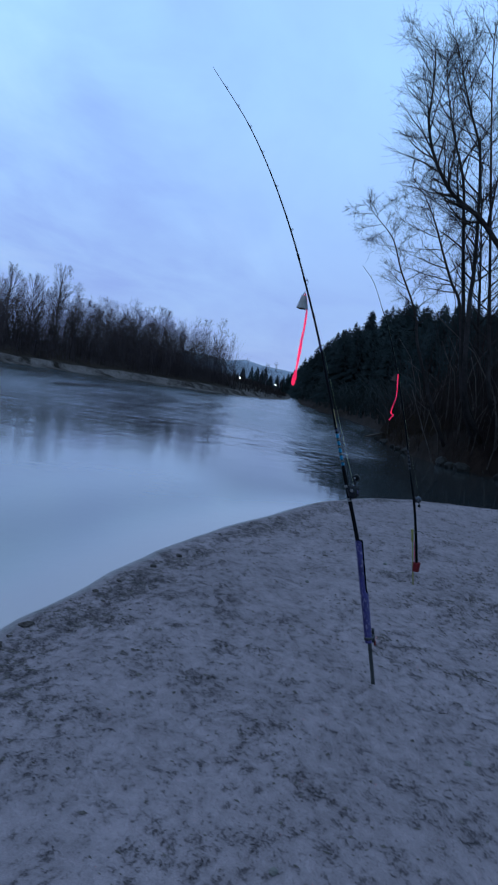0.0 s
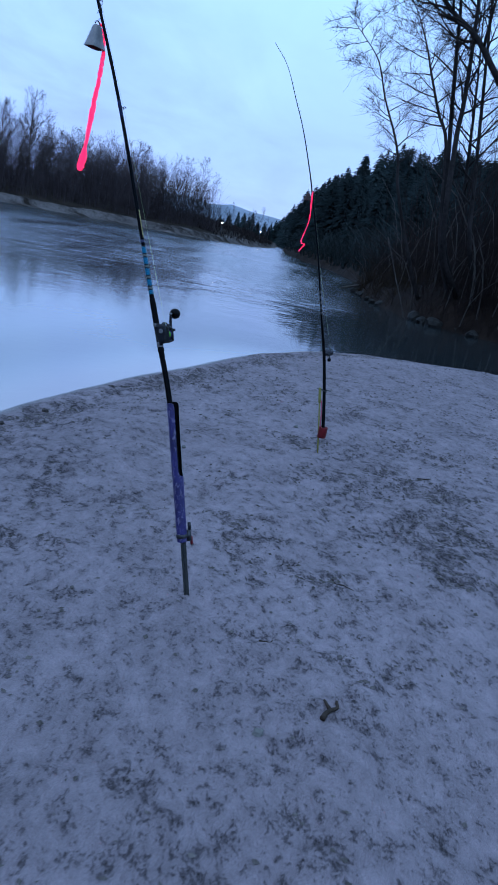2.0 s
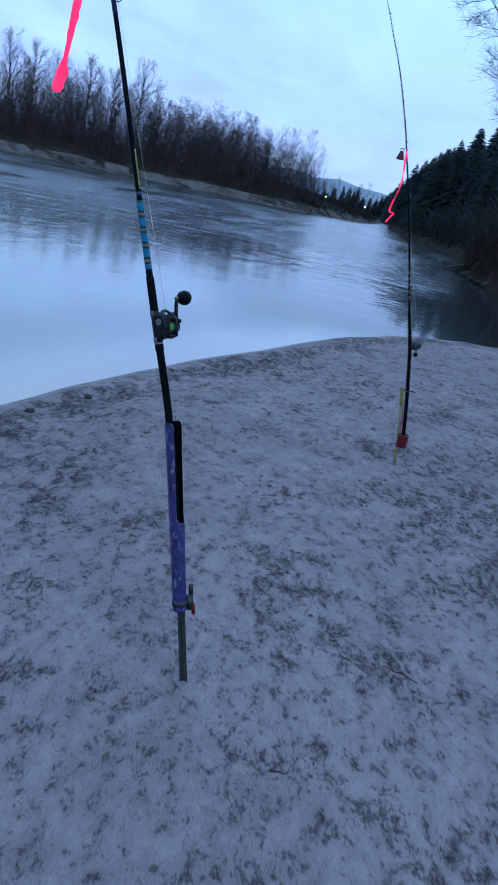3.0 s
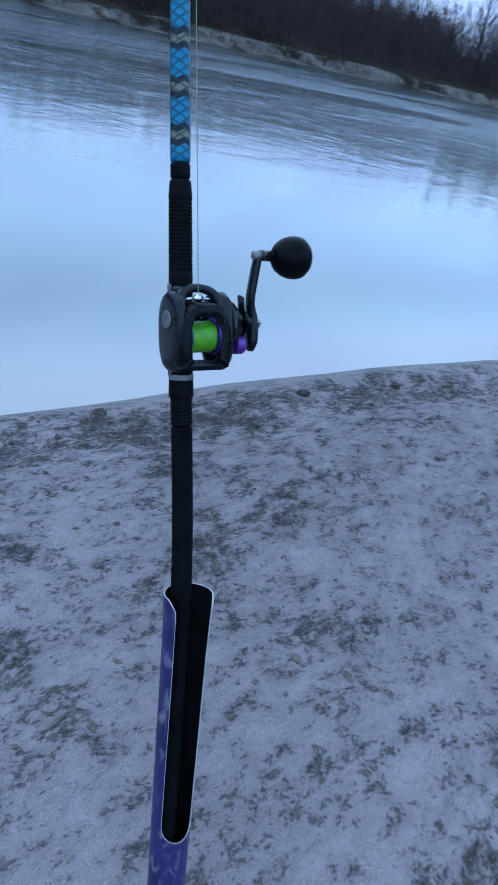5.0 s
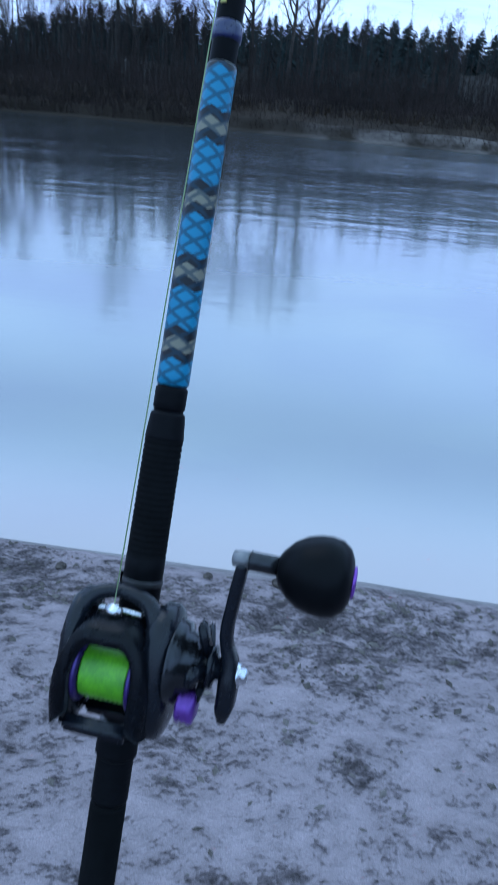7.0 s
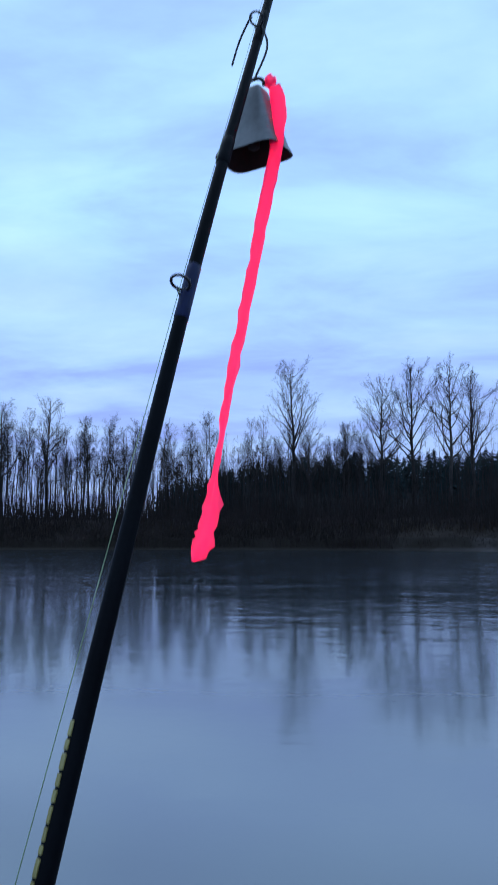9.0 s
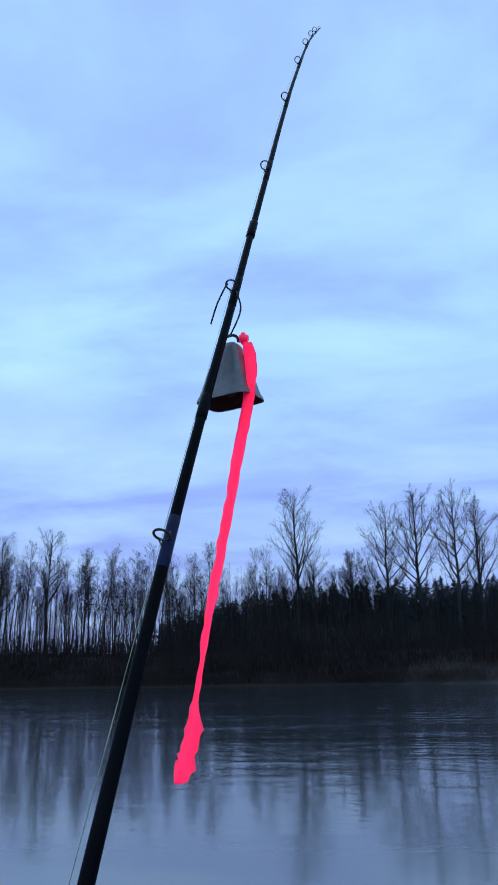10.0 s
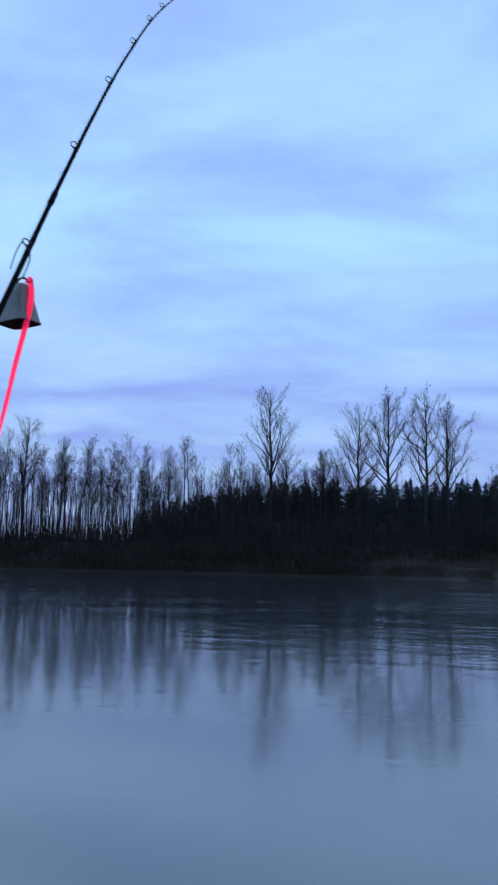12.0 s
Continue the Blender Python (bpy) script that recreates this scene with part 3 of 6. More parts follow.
def sand_height(x, y):
    d = shore_distance(x, y)
    d = d + 0.07 * (fractal(x * 1.3, y * 1.3, 5, 2) - 0.5)
    top = sand_plain(x, y) + 0.03 * (fractal(x * 0.8, y * 0.8, 11, 3) - 0.5)
    # the last stride of sand dips towards the water
    dip = np.clip((0.85 - d) / 0.60, 0, 1)
    top = np.maximum(top - 0.09 * dip * dip * (3 - 2 * dip), ZW + 0.03)
    edge = np.clip(d / 0.24, 0, 1)
    edge = edge * edge * (3 - 2 * edge)
    under = ZW - 0.01 + 0.16 * np.minimum(d, 0.05)
    z = under + (top - under) * edge
    rough = np.clip((d - 0.05) / 0.15, 0, 1)
    tuft = sand_tufts(x, y, d)
    lump = fractal(x * 13, y * 11, 3, 3) - 0.5
    swell = fractal(x * 4.2, y * 3.4, 19, 3) - 0.5
    z = z + rough * (0.040 * swell + (0.014 + 0.040 * tuft) * lump)
    return z, d


def spaced(stops):
    """Coordinates from (start, step) pairs; the last pair gives the end."""
    out = []
    for (a, s), (b, _) in zip(stops, stops[1:]):
        out += list(np.arange(a, b - s * 0.5, s))
    return np.array(out + [stops[-1][0]])


def build_sandbar():
    xs = spaced([(-14, 1.0), (-5, 0.25), (-2.4, 0.022), (2.2, 0.05), (5.0, 0.2), (9, 1.0), (40, 40), (400, 1)])
    ys = spaced([(-320, 40), (-40, 2.0), (-8, 0.4), (-2.6, 0.022), (3.2, 0.045), (9, 0.11), (13.6, 0.3), (17, 1)])
    gx, gy = np.meshgrid(xs, ys)
    z, d = sand_height(gx, gy)
    z = np.where(d < -0.3, ZW - 0.06 + 0.25 * (d + 0.3), z)
    z = np.maximum(z, -3.0)
    # the far side of the bar rises towards the wood
    z = z + 0.10 * np.clip(gx - 7, 0, 30) * np.clip((8 - gy) / 6, 0, 1)
    nx, ny = len(xs), len(ys)
    verts = np.stack([gx, gy, z], -1).reshape(-1, 3)
    i = np.arange(ny - 1)[:, None] * nx + np.arange(nx - 1)[None, :]
    i = i.reshape(-1)
    faces = np.stack([i, i + 1, i + nx + 1, i + nx], -1)
    me = bpy.data.meshes.new("ground")
    me.from_pydata(verts.tolist(), [], faces.tolist())
    me.update()
    wet = np.clip(1 - (d + 0.06 * (fractal(gx * 3, gy * 3, 8, 2) - 0.5) - 0.02) / 0.14, 0, 1).reshape(-1)
    at = me.attributes.new("wet", "FLOAT", "POINT")
    at.data.foreach_set("value", wet.astype(np.float32))
    rim = np.exp(-((d - 0.36) / 0.22) ** 2).reshape(-1)
    at = me.attributes.new("rim", "FLOAT", "POINT")
    at.data.foreach_set("value", rim.astype(np.float32))
    at = me.attributes.new("tuft", "FLOAT", "POINT")
    at.data.foreach_set("value", sand_tufts(gx, gy, d).reshape(-1).astype(np.float32))
    ob = link_mesh("ground", me, SAND)
    return tagged(ob, "damp grey river sand bar with crumbly dark drifts", "sand", kind="structure")


build_sandbar()

# water edges of the two wooded banks, from upstream to downstream
FAR_BANK = [(-52, -260), (-58, -120), (-62, -50), (-64, -15), (-63, 2), (-58, 16), (-52, 33), (-46, 49), (-40, 63), (-33, 80), (-25, 91), (-17, 99), (-9, 107), (-3, 122), (1.5, 150), (4, 195), (8, 300), (14, 420)]
NEAR_BANK = [(60, 8), (30, 12.5), (14, 15.5), (9, 17.6), (6.6, 19.3), (5.6, 20.8), (5.0, 24), (4.9, 29), (4.9, 33), (6.7, 42), (7.0, 52), (6.8, 68), (5.6, 90), (5.0, 130), (6.5, 190), (12, 300), (20, 420)]


def build_bank(name, edge, side, profile, label, seed, shore=3.4, soil=None):
    """A bank swept along its water edge: side +1 lies to the right of the line's run. profile: (inland, height)."""
    path = smooth_path(edge, 10)
    tan = np.gradient(path, axis=0)
    tan /= np.linalg.norm(tan, axis=1)[:, None]
    nrm = np.stack([tan[:, 1], -tan[:, 0]], -1) * side
    rows = []
    for d, h in profile:
        p = path + nrm * d
        wob = fractal(p[:, 0] * 0.25, p[:, 1] * 0.25, seed, 4) - 0.5
        wob2 = fractal(p[:, 0] * 0.9, p[:, 1] * 0.9, seed + 5, 3) - 0.5
        amp = min(1.0, max(0.0, d / 6.0))
        dd = d + 2.0 * wob * (1 if d > 0 else 0.3)
        p = path + nrm * dd[:, None]
        rows.append(np.concatenate([p, (ZW + h + amp * (1.3 * wob + 0.5 * wob2))[:, None]], 1))
    rows = np.array(rows)
    k, n = rows.shape[:2]
    verts = rows.reshape(-1, 3).tolist()
    faces = [(a * n + b, a * n + b + 1, (a + 1) * n + b + 1, (a + 1) * n + b) for a in range(k - 1) for b in range(n - 1)]
    if side > 0:
        faces = [f[::-1] for f in faces]
    ob = raw(name, verts, faces, soil or BANK_SOIL)
    shore_rows = sum(1 for d, h in profile if d < shore)
    ob.data.materials.append(SHORE)
    idx = np.zeros(len(faces), np.int32)
    idx[: max(0, shore_rows - 1) * (n - 1)] = 1
    ob.data.polygons.foreach_set("material_index", idx)
    return tagged(ob, label, "river bank", kind="structure")


FAR_PROFILE = [(-4, -1.2), (-0.5, -0.15), (0, 0.05), (0.6, 0.14), (1.1, 0.30), (1.4, 0.62), (2.4, 0.95), (4.8, 1.5), (6.8, 2.0), (9, 2.4), (14, 2.7), (25, 2.9), (60, 3.5), (140, 5), (420, 8), (1400, 12)]
NEAR_PROFILE = [(-3, -1.5), (-0.4, -0.3), (0, 0.05), (0.25, 0.6), (0.8, 1.05), (2.0, 1.4), (4, 1.75), (7, 2.2), (12, 3.0), (25, 5.0), (60, 9.0), (160, 16), (500, 30)]
build_bank("ground_far_bank", FAR_BANK, -1, FAR_PROFILE, "wooded far river bank with a pale shore", 41, 3.0)
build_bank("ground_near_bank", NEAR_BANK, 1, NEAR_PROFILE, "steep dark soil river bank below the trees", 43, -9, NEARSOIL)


def build_water():
    rs = np.concatenate([np.linspace(0, 12, 150), np.geomspace(12.6, 900, 70)])
    az = np.linspace(-math.pi, math.pi, 181)
    ca, cr = np.meshgrid(az, rs)
    x, y = -1.0 + cr * np.sin(ca), 1.0 + cr * np.cos(ca)
    d = -shore_distance(x, y)
    # the stream runs ruffled in mid river and lies slack beside the bar
    run = np.clip((d - 1) / 26, 0, 1)
    ruffle = run * run * (3 - 2 * run) * 0.95 + 0.02
    ruffle = ruffle * np.clip(0.28 + 0.72 * (y - 2) / 25, 0.28, 1)
    ruffle = np.where(y > 9, np.maximum(ruffle, np.clip((y - 10) / 12, 0, 1) * np.clip((x + 4) / 5, 0, 1) * 0.9), ruffle)
    # the water lies slack again under the near bank
    ruffle = ruffle * np.where((y > 9) & (y < 60), np.clip((2.6 + 0.12 * (y - 10) - x) / 1.6, 0.06, 1), 1)
    verts = np.stack([x, y, np.full_like(x, ZW)], -1).reshape(-1, 3)
    n = len(az)
    faces = [(a * n + b, a * n + b + 1, (a + 1) * n + b + 1, (a + 1) * n + b) for a in range(len(rs) - 1) for b in range(n - 1)]
    me = bpy.data.meshes.new("water")
    me.from_pydata(verts.tolist(), [], [f[::-1] for f in faces])
    me.update()
    # bed tone and painted sky sheen together, both fading away from the bar
    shallow_sheen = 0.90 * np.exp(-np.maximum(d, 0) / (5.0 + 4.0 * np.clip(y / 8, 0, 1))) + 0.10 * np.exp(-np.maximum(d, 0) / 0.5)
    shallow_sheen = shallow_sheen * (1 - 0.36 * np.exp(-((d - 1.2) / 0.9) ** 2)) * np.clip((9.0 - y + 3.0 * np.maximum(-x - 1, 0)) / 3.0, 0.0, 1)
    at = me.attributes.new("shallow_sheen", "FLOAT", "POINT")
    at.data.foreach_set("value", shallow_sheen.reshape(-1).astype(np.float32))
    at = me.attributes.new("edge", "FLOAT", "POINT")
    at.data.foreach_set("value", (0.90 * np.exp(-(np.maximum(d, 0) / 0.50) ** 2) * np.clip((9.0 - y) / 3.0, 0, 1)).reshape(-1).astype(np.float32))
    at = me.attributes.new("ruffle", "FLOAT", "POINT")
    at.data.foreach_set("value", ruffle.reshape(-1).astype(np.float32))
    tagged(link_mesh("water", me, WATER), "calm grey river with ruffled streaks reflecting the sky", "river", kind="structure")


build_water()


def build_ridge(name, bearings, dist, rise, seed, label):
    """Rising wooded ground behind a bank, seen between its trees."""
    az = np.linspace(bearings[0], bearings[-1], 120)
    top = np.interp(az, bearings, rise)
    rr = np.interp(az, bearings, dist)
    rows = []
    for f, g in ((0.90, 0.0), (1.0, 0.45), (1.12, 0.8), (1.35, 1.0), (2.2, 1.0), (4.0, 0.9)):
        r = rr * f
        wob = 0.85 + 0.3 * fractal(az * 0.4, np.full_like(az, f * 3.0), seed, 3)
        h = 1.5 + np.maximum(0, r * np.tan(np.radians(top)) * g * wob)
        rows.append(np.stack([r * np.sin(np.radians(az)), r * np.cos(np.radians(az)), h], -1))
    rows = np.array(rows)
    k, n = rows.shape[:2]
    faces = [(a * n + b, a * n + b + 1, (a + 1) * n + b + 1, (a + 1) * n + b) for a in range(k - 1) for b in range(n - 1)]
    tagged(raw(name, rows.reshape(-1, 3).tolist(), faces, FLOOR_WOOD), label, "hillside", kind="structure")


build_ridge("ground_ridge_far", [-108, -102, -98, -91, -80, -60, -28, -24], [120, 120, 120, 120, 120, 126, 150, 152], [0.2, 2.0, 2.8, 3.3, 3.7, 4.0, 2.0, 0.0], 51, "dark wooded rise behind the far bank")
build_ridge("ground_ridge_near", [1.4, 2.6, 4.1, 6.4, 8.9, 12.7, 20, 40], [340, 250, 190, 150, 130, 118, 100, 80], [0.1, 0.5, 1.1, 2.0, 2.6, 2.8, 3.0, 3.4], 53, "dark wooded slope above the near bank")


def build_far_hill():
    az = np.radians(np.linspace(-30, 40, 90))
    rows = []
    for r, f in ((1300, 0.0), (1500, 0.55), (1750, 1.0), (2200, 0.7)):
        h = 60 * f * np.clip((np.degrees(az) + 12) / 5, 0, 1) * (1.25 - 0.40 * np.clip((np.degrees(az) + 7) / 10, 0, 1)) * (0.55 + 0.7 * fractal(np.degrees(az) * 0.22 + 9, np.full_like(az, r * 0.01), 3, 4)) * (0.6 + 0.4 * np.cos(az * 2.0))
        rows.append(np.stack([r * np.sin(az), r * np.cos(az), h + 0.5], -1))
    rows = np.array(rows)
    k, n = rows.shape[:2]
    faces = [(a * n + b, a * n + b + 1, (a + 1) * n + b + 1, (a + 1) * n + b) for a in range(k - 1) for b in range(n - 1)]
    tagged(raw("backdrop", rows.reshape(-1, 3).tolist(), faces, FARHILL), "distant wooded hill with haze in its colour", "hill", kind="structure")


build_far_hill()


# ---- trees ----
def unit(v):
    return v / (np.linalg.norm(v) + 1e-12)


def limb(rng, start, way, length, segs, lift, wander):
    """A wandering limb that bends towards the sky."""
    pts, p, d = [start], np.array(start, float), unit(np.array(way, float))
    for _ in range(segs):
        d = unit(d + wander * rng.normal(size=3) + np.array([0, 0, lift]))
        p = p + d * length / segs
        pts.append(p.copy())
    return np.array(pts)


def along(pts, t):
    f = t * (len(pts) - 1)
    i = min(int(f), len(pts) - 2)
    return pts[i] + (pts[i + 1] - pts[i]) * (f - i), unit(pts[i + 1] - pts[i])


def side_way(rng, d, spread, turn=None):
    """A way off to the side of d; turn, where it is given, sets on which side."""
    r = rng.normal(size=3) if turn is None else np.array([math.cos(turn), math.sin(turn), 0.01])
    r = unit(r - d * (r @ d))
    return unit(d * math.cos(spread) + r * math.sin(spread))


def branching(rng, trunk, r0, limbs, subs, twigs, reach, first=0.3, spread=0.9, lift=0.10, droop=1.0, twig_len=0.5, twig_r=0.006, wander=0.10):
    """Wood and twigs of a bare tree on a given trunk line."""
    height = np.linalg.norm(trunk[-1] - trunk[0])
    n = len(trunk)
    wood = [(trunk, r0 * (1 - 0.93 * np.linspace(0, 1, n) ** 0.85))]
    fine = []
    for k in range(limbs):
        t = first + (0.985 - first) * ((k + rng.random()) / limbs) ** 0.9
        p, d = along(trunk, t)
        c = (t - first) / (1 - first)
        ln = reach * height * (1.04 - c) ** 0.5 * (0.62 + 0.85 * c) * (0.65 + 0.6 * rng.random())
        a = limb(rng, p, side_way(rng, d, spread * (0.75 + 0.4 * rng.random()), 2.4 * k + 0.7 * rng.normal()), ln, 6, lift * droop, wander)
        ra = max(0.012, r0 * (1 - 0.93 * t ** 0.85) * 0.55)
        wood.append((a, np.linspace(ra, ra * 0.15, len(a))))
        count = max(2, round(subs * min(1.0, ln / (0.80 * reach * height))))
        for s in range(count):
            u = 0.2 + 0.78 * (s + rng.random()) / count
            q, e = along(a, u)
            l2 = ln * 0.42 * (1.25 - u) * (0.5 + 0.8 * rng.random())
            b = limb(rng, q, side_way(rng, e, 0.6), l2, 3, lift * 0.8, wander * 1.1)
            rb = max(twig_r * 1.3, ra * (1 - 0.8 * u) * 0.5)
            fine.append((b, np.linspace(rb, rb * 0.3, len(b))))
            for w in range(twigs):
                v = 0.15 + 0.85 * (w + rng.random()) / twigs
                o, f = along(b, v)
                c = limb(rng, o, side_way(rng, f, 0.80), min(twig_len, 0.8 * l2 + 0.15) * (0.5 + rng.random()), 2, lift * 0.7, wander * 1.2)
                fine.append((c, np.array([twig_r, twig_r * 0.75, twig_r * 0.35])))
    return wood, fine


def bare_tree(seed, height, r0, limbs, subs, twigs, reach, label, group, stems=1, apart=1.6, fine_mat=None, wood_mat=None, **more):
    """A leafless tree of one or several stems."""
    rng = np.random.default_rng(seed)
    wood, fine = [], []
    for k in range(stems):
        a = 6.283 * (k + 0.6 * rng.random()) / stems
        off = apart * (0.4 + 0.8 * rng.random()) if stems > 1 else 0.0
        h = height * (1.0 if k == 0 else 0.62 + 0.36 * rng.random())
        trunk = [np.array([off * math.cos(a), off * math.sin(a), 0.0])]
        out = np.array([math.cos(a), math.sin(a), 0]) * (0.06 if stems > 1 else 0.0)
        bend = 0.035 * rng.normal(size=3)
        for j in range(9):
            trunk.append(trunk[-1] + unit(np.array([0.03 * rng.normal(), 0.03 * rng.normal(), 1.0]) + out + bend * (j / 4)) * h / 9)
        w, f = branching(rng, np.array(trunk), r0 * (h / height) ** 0.8, limbs, subs, twigs, reach, **more)
        wood += w
        fine += f
    ob = thing("bare_tree", label, "tree", group)
    raw("trunk", *tubes(wood, 5), wood_mat or BARK, ob)
    raw("crown", *tubes(fine, 3), fine_mat or TWIG, ob, "fine leafless twigs")
    return ob


def cottonwood(seed, height, r0, limbs, reach, label, group):
    """A tall leafless tree whose heavy limbs rise and spread into a rounded crown."""
    rng = np.random.default_rng(seed)
    trunk = [np.zeros(3)]
    for j in range(11):
        trunk.append(trunk[-1] + unit(np.array([0.07 * rng.normal(), 0.07 * rng.normal(), 1.0])) * height / 11)
    trunk = np.array(trunk)
    fall = lambda t: r0 * (1 - 0.93 * t ** 0.85)
    wood, fine = [(trunk, fall(np.linspace(0, 1, 12)))], []
    for k in range(limbs):
        c = (k + rng.random()) / limbs
        t = 0.38 + 0.56 * c
        p, d = along(trunk, t)
        ln = reach * height * (1.08 - c) ** 0.55 * (0.80 + 0.3 * c) * (0.70 + 0.5 * rng.random())
        a = limb(rng, p, side_way(rng, d, 0.60 + 0.35 * rng.random(), 2.4 * k + 0.6 * rng.normal()), ln, 8, 0.07, 0.12)
        w, f = branching(rng, a, fall(t) * (0.50 + 0.25 * rng.random()), 6 + round(9 * ln / (reach * height)), 4, 3, 0.34, first=0.22, spread=0.58, lift=0.05, twig_len=1.0, twig_r=0.0075, wander=0.07)
        wood += w
        fine += f
    w, f = branching(rng, trunk[7:], fall(0.64), 14, 4, 3, 0.34, first=0.1, spread=0.55, lift=0.06, twig_len=1.0, twig_r=0.0075, wander=0.07)
    ob = thing("bare_tree", label, "tree", group)
    raw("trunk", *tubes(wood + w[1:], 5), BARK, ob)
    raw("crown", *tubes(fine + f, 3), TWIG, ob, "fine leafless twigs")
    return ob


def conifer(seed, height, label, group):
    """A spruce: a trunk with whorls of drooping boughs that carry ragged flat sprays of needles."""
    rng = np.random.default_rng(seed)
    ob = thing("conifer", label, "tree", group)
    raw("trunk", *tubes([(np.array([[0, 0, 0], [0.05, 0, height * 0.5], [0, 0, height]]), np.array([0.22, 0.13, 0.02]) * height / 16)], 5), BARK, ob)
    verts, faces = [], []
    levels = 46
    full = 0.23 + 0.03 * (seed % 3)
    for k in range(levels):
        t = k / (levels - 1)
        z0 = height * (0.10 + 0.89 * t)
        reach = height * full * (1 - t) ** 0.66 * (0.8 + 0.4 * rng.random()) + 0.15
        for j in range(11):
            a = rng.random() * 6.283
            r = reach * (0.65 + 0.5 * rng.random())
            z = z0 + 0.035 * height * rng.normal() * (1.05 - t)
            c, sn = math.cos(a), math.sin(a)
            for q in range(4):
                f0, f1 = 0.15 + 0.2 * q, 0.42 + 0.2 * q + 0.1 * rng.random()
                w = 0.21 * (0.5 + rng.random()) * (0.5 + r * 0.22)
                side = (rng.random() - 0.5) * 0.5 * r * f0
                sag = -0.30 * r
                i = len(verts)
                bx, by = c * r * f0 - sn * side, sn * r * f0 + c * side
                ex, ey = c * r * f1 - sn * side * 1.5, sn * r * f1 + c * side * 1.5
                verts += [(bx - sn * w, by + c * w, z + sag * f0 - 0.30 * w), (bx, by, z + sag * f0 * f0 + 0.25 * w), (bx + sn * w, by - c * w, z + sag * f0 - 0.30 * w), (ex, ey, z + sag * f1 * f1 - 0.2 * w)]
                faces += [(i, i + 1, i + 3), (i + 1, i + 2, i + 3)]
    raw("crown", verts, faces, NEEDLES, ob, "dark green needled boughs", smooth=False)
    return ob


def place(ob, x, y, z, s=1.0, turn=0.0, lean=(0, 0)):
    return copy_thing(ob, Matrix.Translation((x, y, z)) @ pose(0, 0, 0, lean[0], lean[1], turn) @ Matrix.Scale(s, 4))


def inland(edge, side, t, d):
    """A place d metres behind a bank's water edge, at the share t of its length."""
    path = smooth_path(edge, 10)
    cum = np.concatenate([[0], np.cumsum(np.linalg.norm(np.diff(path, axis=0), axis=1))])
    s = t * cum[-1]
    x, y = np.interp(s, cum, path[:, 0]), np.interp(s, cum, path[:, 1])
    x2, y2 = np.interp(s + 1, cum, path[:, 0]), np.interp(s + 1, cum, path[:, 1])
    tx, ty = x2 - x, y2 - y
    ln = math.hypot(tx, ty) + 1e-9
    return x + ty / ln * side * d, y - tx / ln * side * d


def bank_z(profile, d):
    return ZW + float(np.interp(d, [p[0] for p in profile], [p[1] for p in profile]))


def bearing(az, r):
    """The place r metres off in a direction az degrees right of the river's run."""
    return r * math.sin(radians(az)), r * math.cos(radians(az))


rng = np.random.default_rng(7)
FARGROUP = "bare trees along the far bank"
ALDER = [bare_tree(20 + k, 14.5, 0.130, 26, 6, 4, 0.145 + 0.012 * k, "slender leafless alder on the far bank", FARGROUP, stems=3 + k % 2, apart=1.6, first=0.40 + 0.04 * k, spread=0.75, lift=0.10, twig_len=0.9, twig_r=0.0085, wander=0.07) for k in range(5)]
POPLAR = [cottonwood(40 + k, 20.0, 0.33, 24 + k, 0.40 + 0.02 * (k % 2), "tall leafless cottonwood standing above the far bank", "tall trees on the far bank") for k in range(4)]
THICKET = [bare_tree(60 + k, 13.0, 0.080, 28, 7, 5, 0.24, "dense many-stemmed leafless tree of the far thicket", "thicket on the far bank", stems=3, apart=2.2, first=0.16, spread=0.80, lift=0.10, wander=0.10, twig_len=1.0, twig_r=0.0080, fine_mat=THICKTWIG, wood_mat=THICKTWIG) for k in range(4)]
SPRUCE = [conifer(80 + k, 16.0, "dark conifer in the wooded hillside", "conifers behind the banks") for k in range(3)]

# the tall trees straight across the river
for k, (az, r, h) in enumerate(((-94.5, 89, 20.2), (-93.2, 92, 13.0), (-87.9, 88, 17.6), (-85.5, 90, 19.4), (-83.0, 88, 19.2), (-81.3, 89, 18.0), (-90.5, 95, 13.0), (-116.3, 92, 15.0), (-113.1, 92, 15.6))):
    x, y = bearing(az, r)
    place(POPLAR[k % 4], x, y, 2.0, h / 20.7, 67 * k)
# the row of alders beside them
for k in range(88):
    az = -124 + 36 * (k + 1.3 * rng.random()) / 88
    x, y = bearing(az, 86 + 16 * rng.random())
    place(ALDER[k % 5], x, y, 1.9, (0.52 + 0.43 * rng.random() ** 0.7) * (0.93 if az > -104 else 1.0), 360 * rng.random(), (1.6 * rng.normal(), 1.6 * rng.normal()))
for k in range(26):
    az = -88 + 60 * (k + rng.random()) / 26
    x, y = bearing(az, 92 + 14 * rng.random() + max(0, az + 60) * 0.9)
    place(ALDER[k % 5], x, y, 2.2, 0.50 + 0.35 * rng.random(), 360 * rng.random(), (4 * rng.normal(), 4 * rng.normal()))


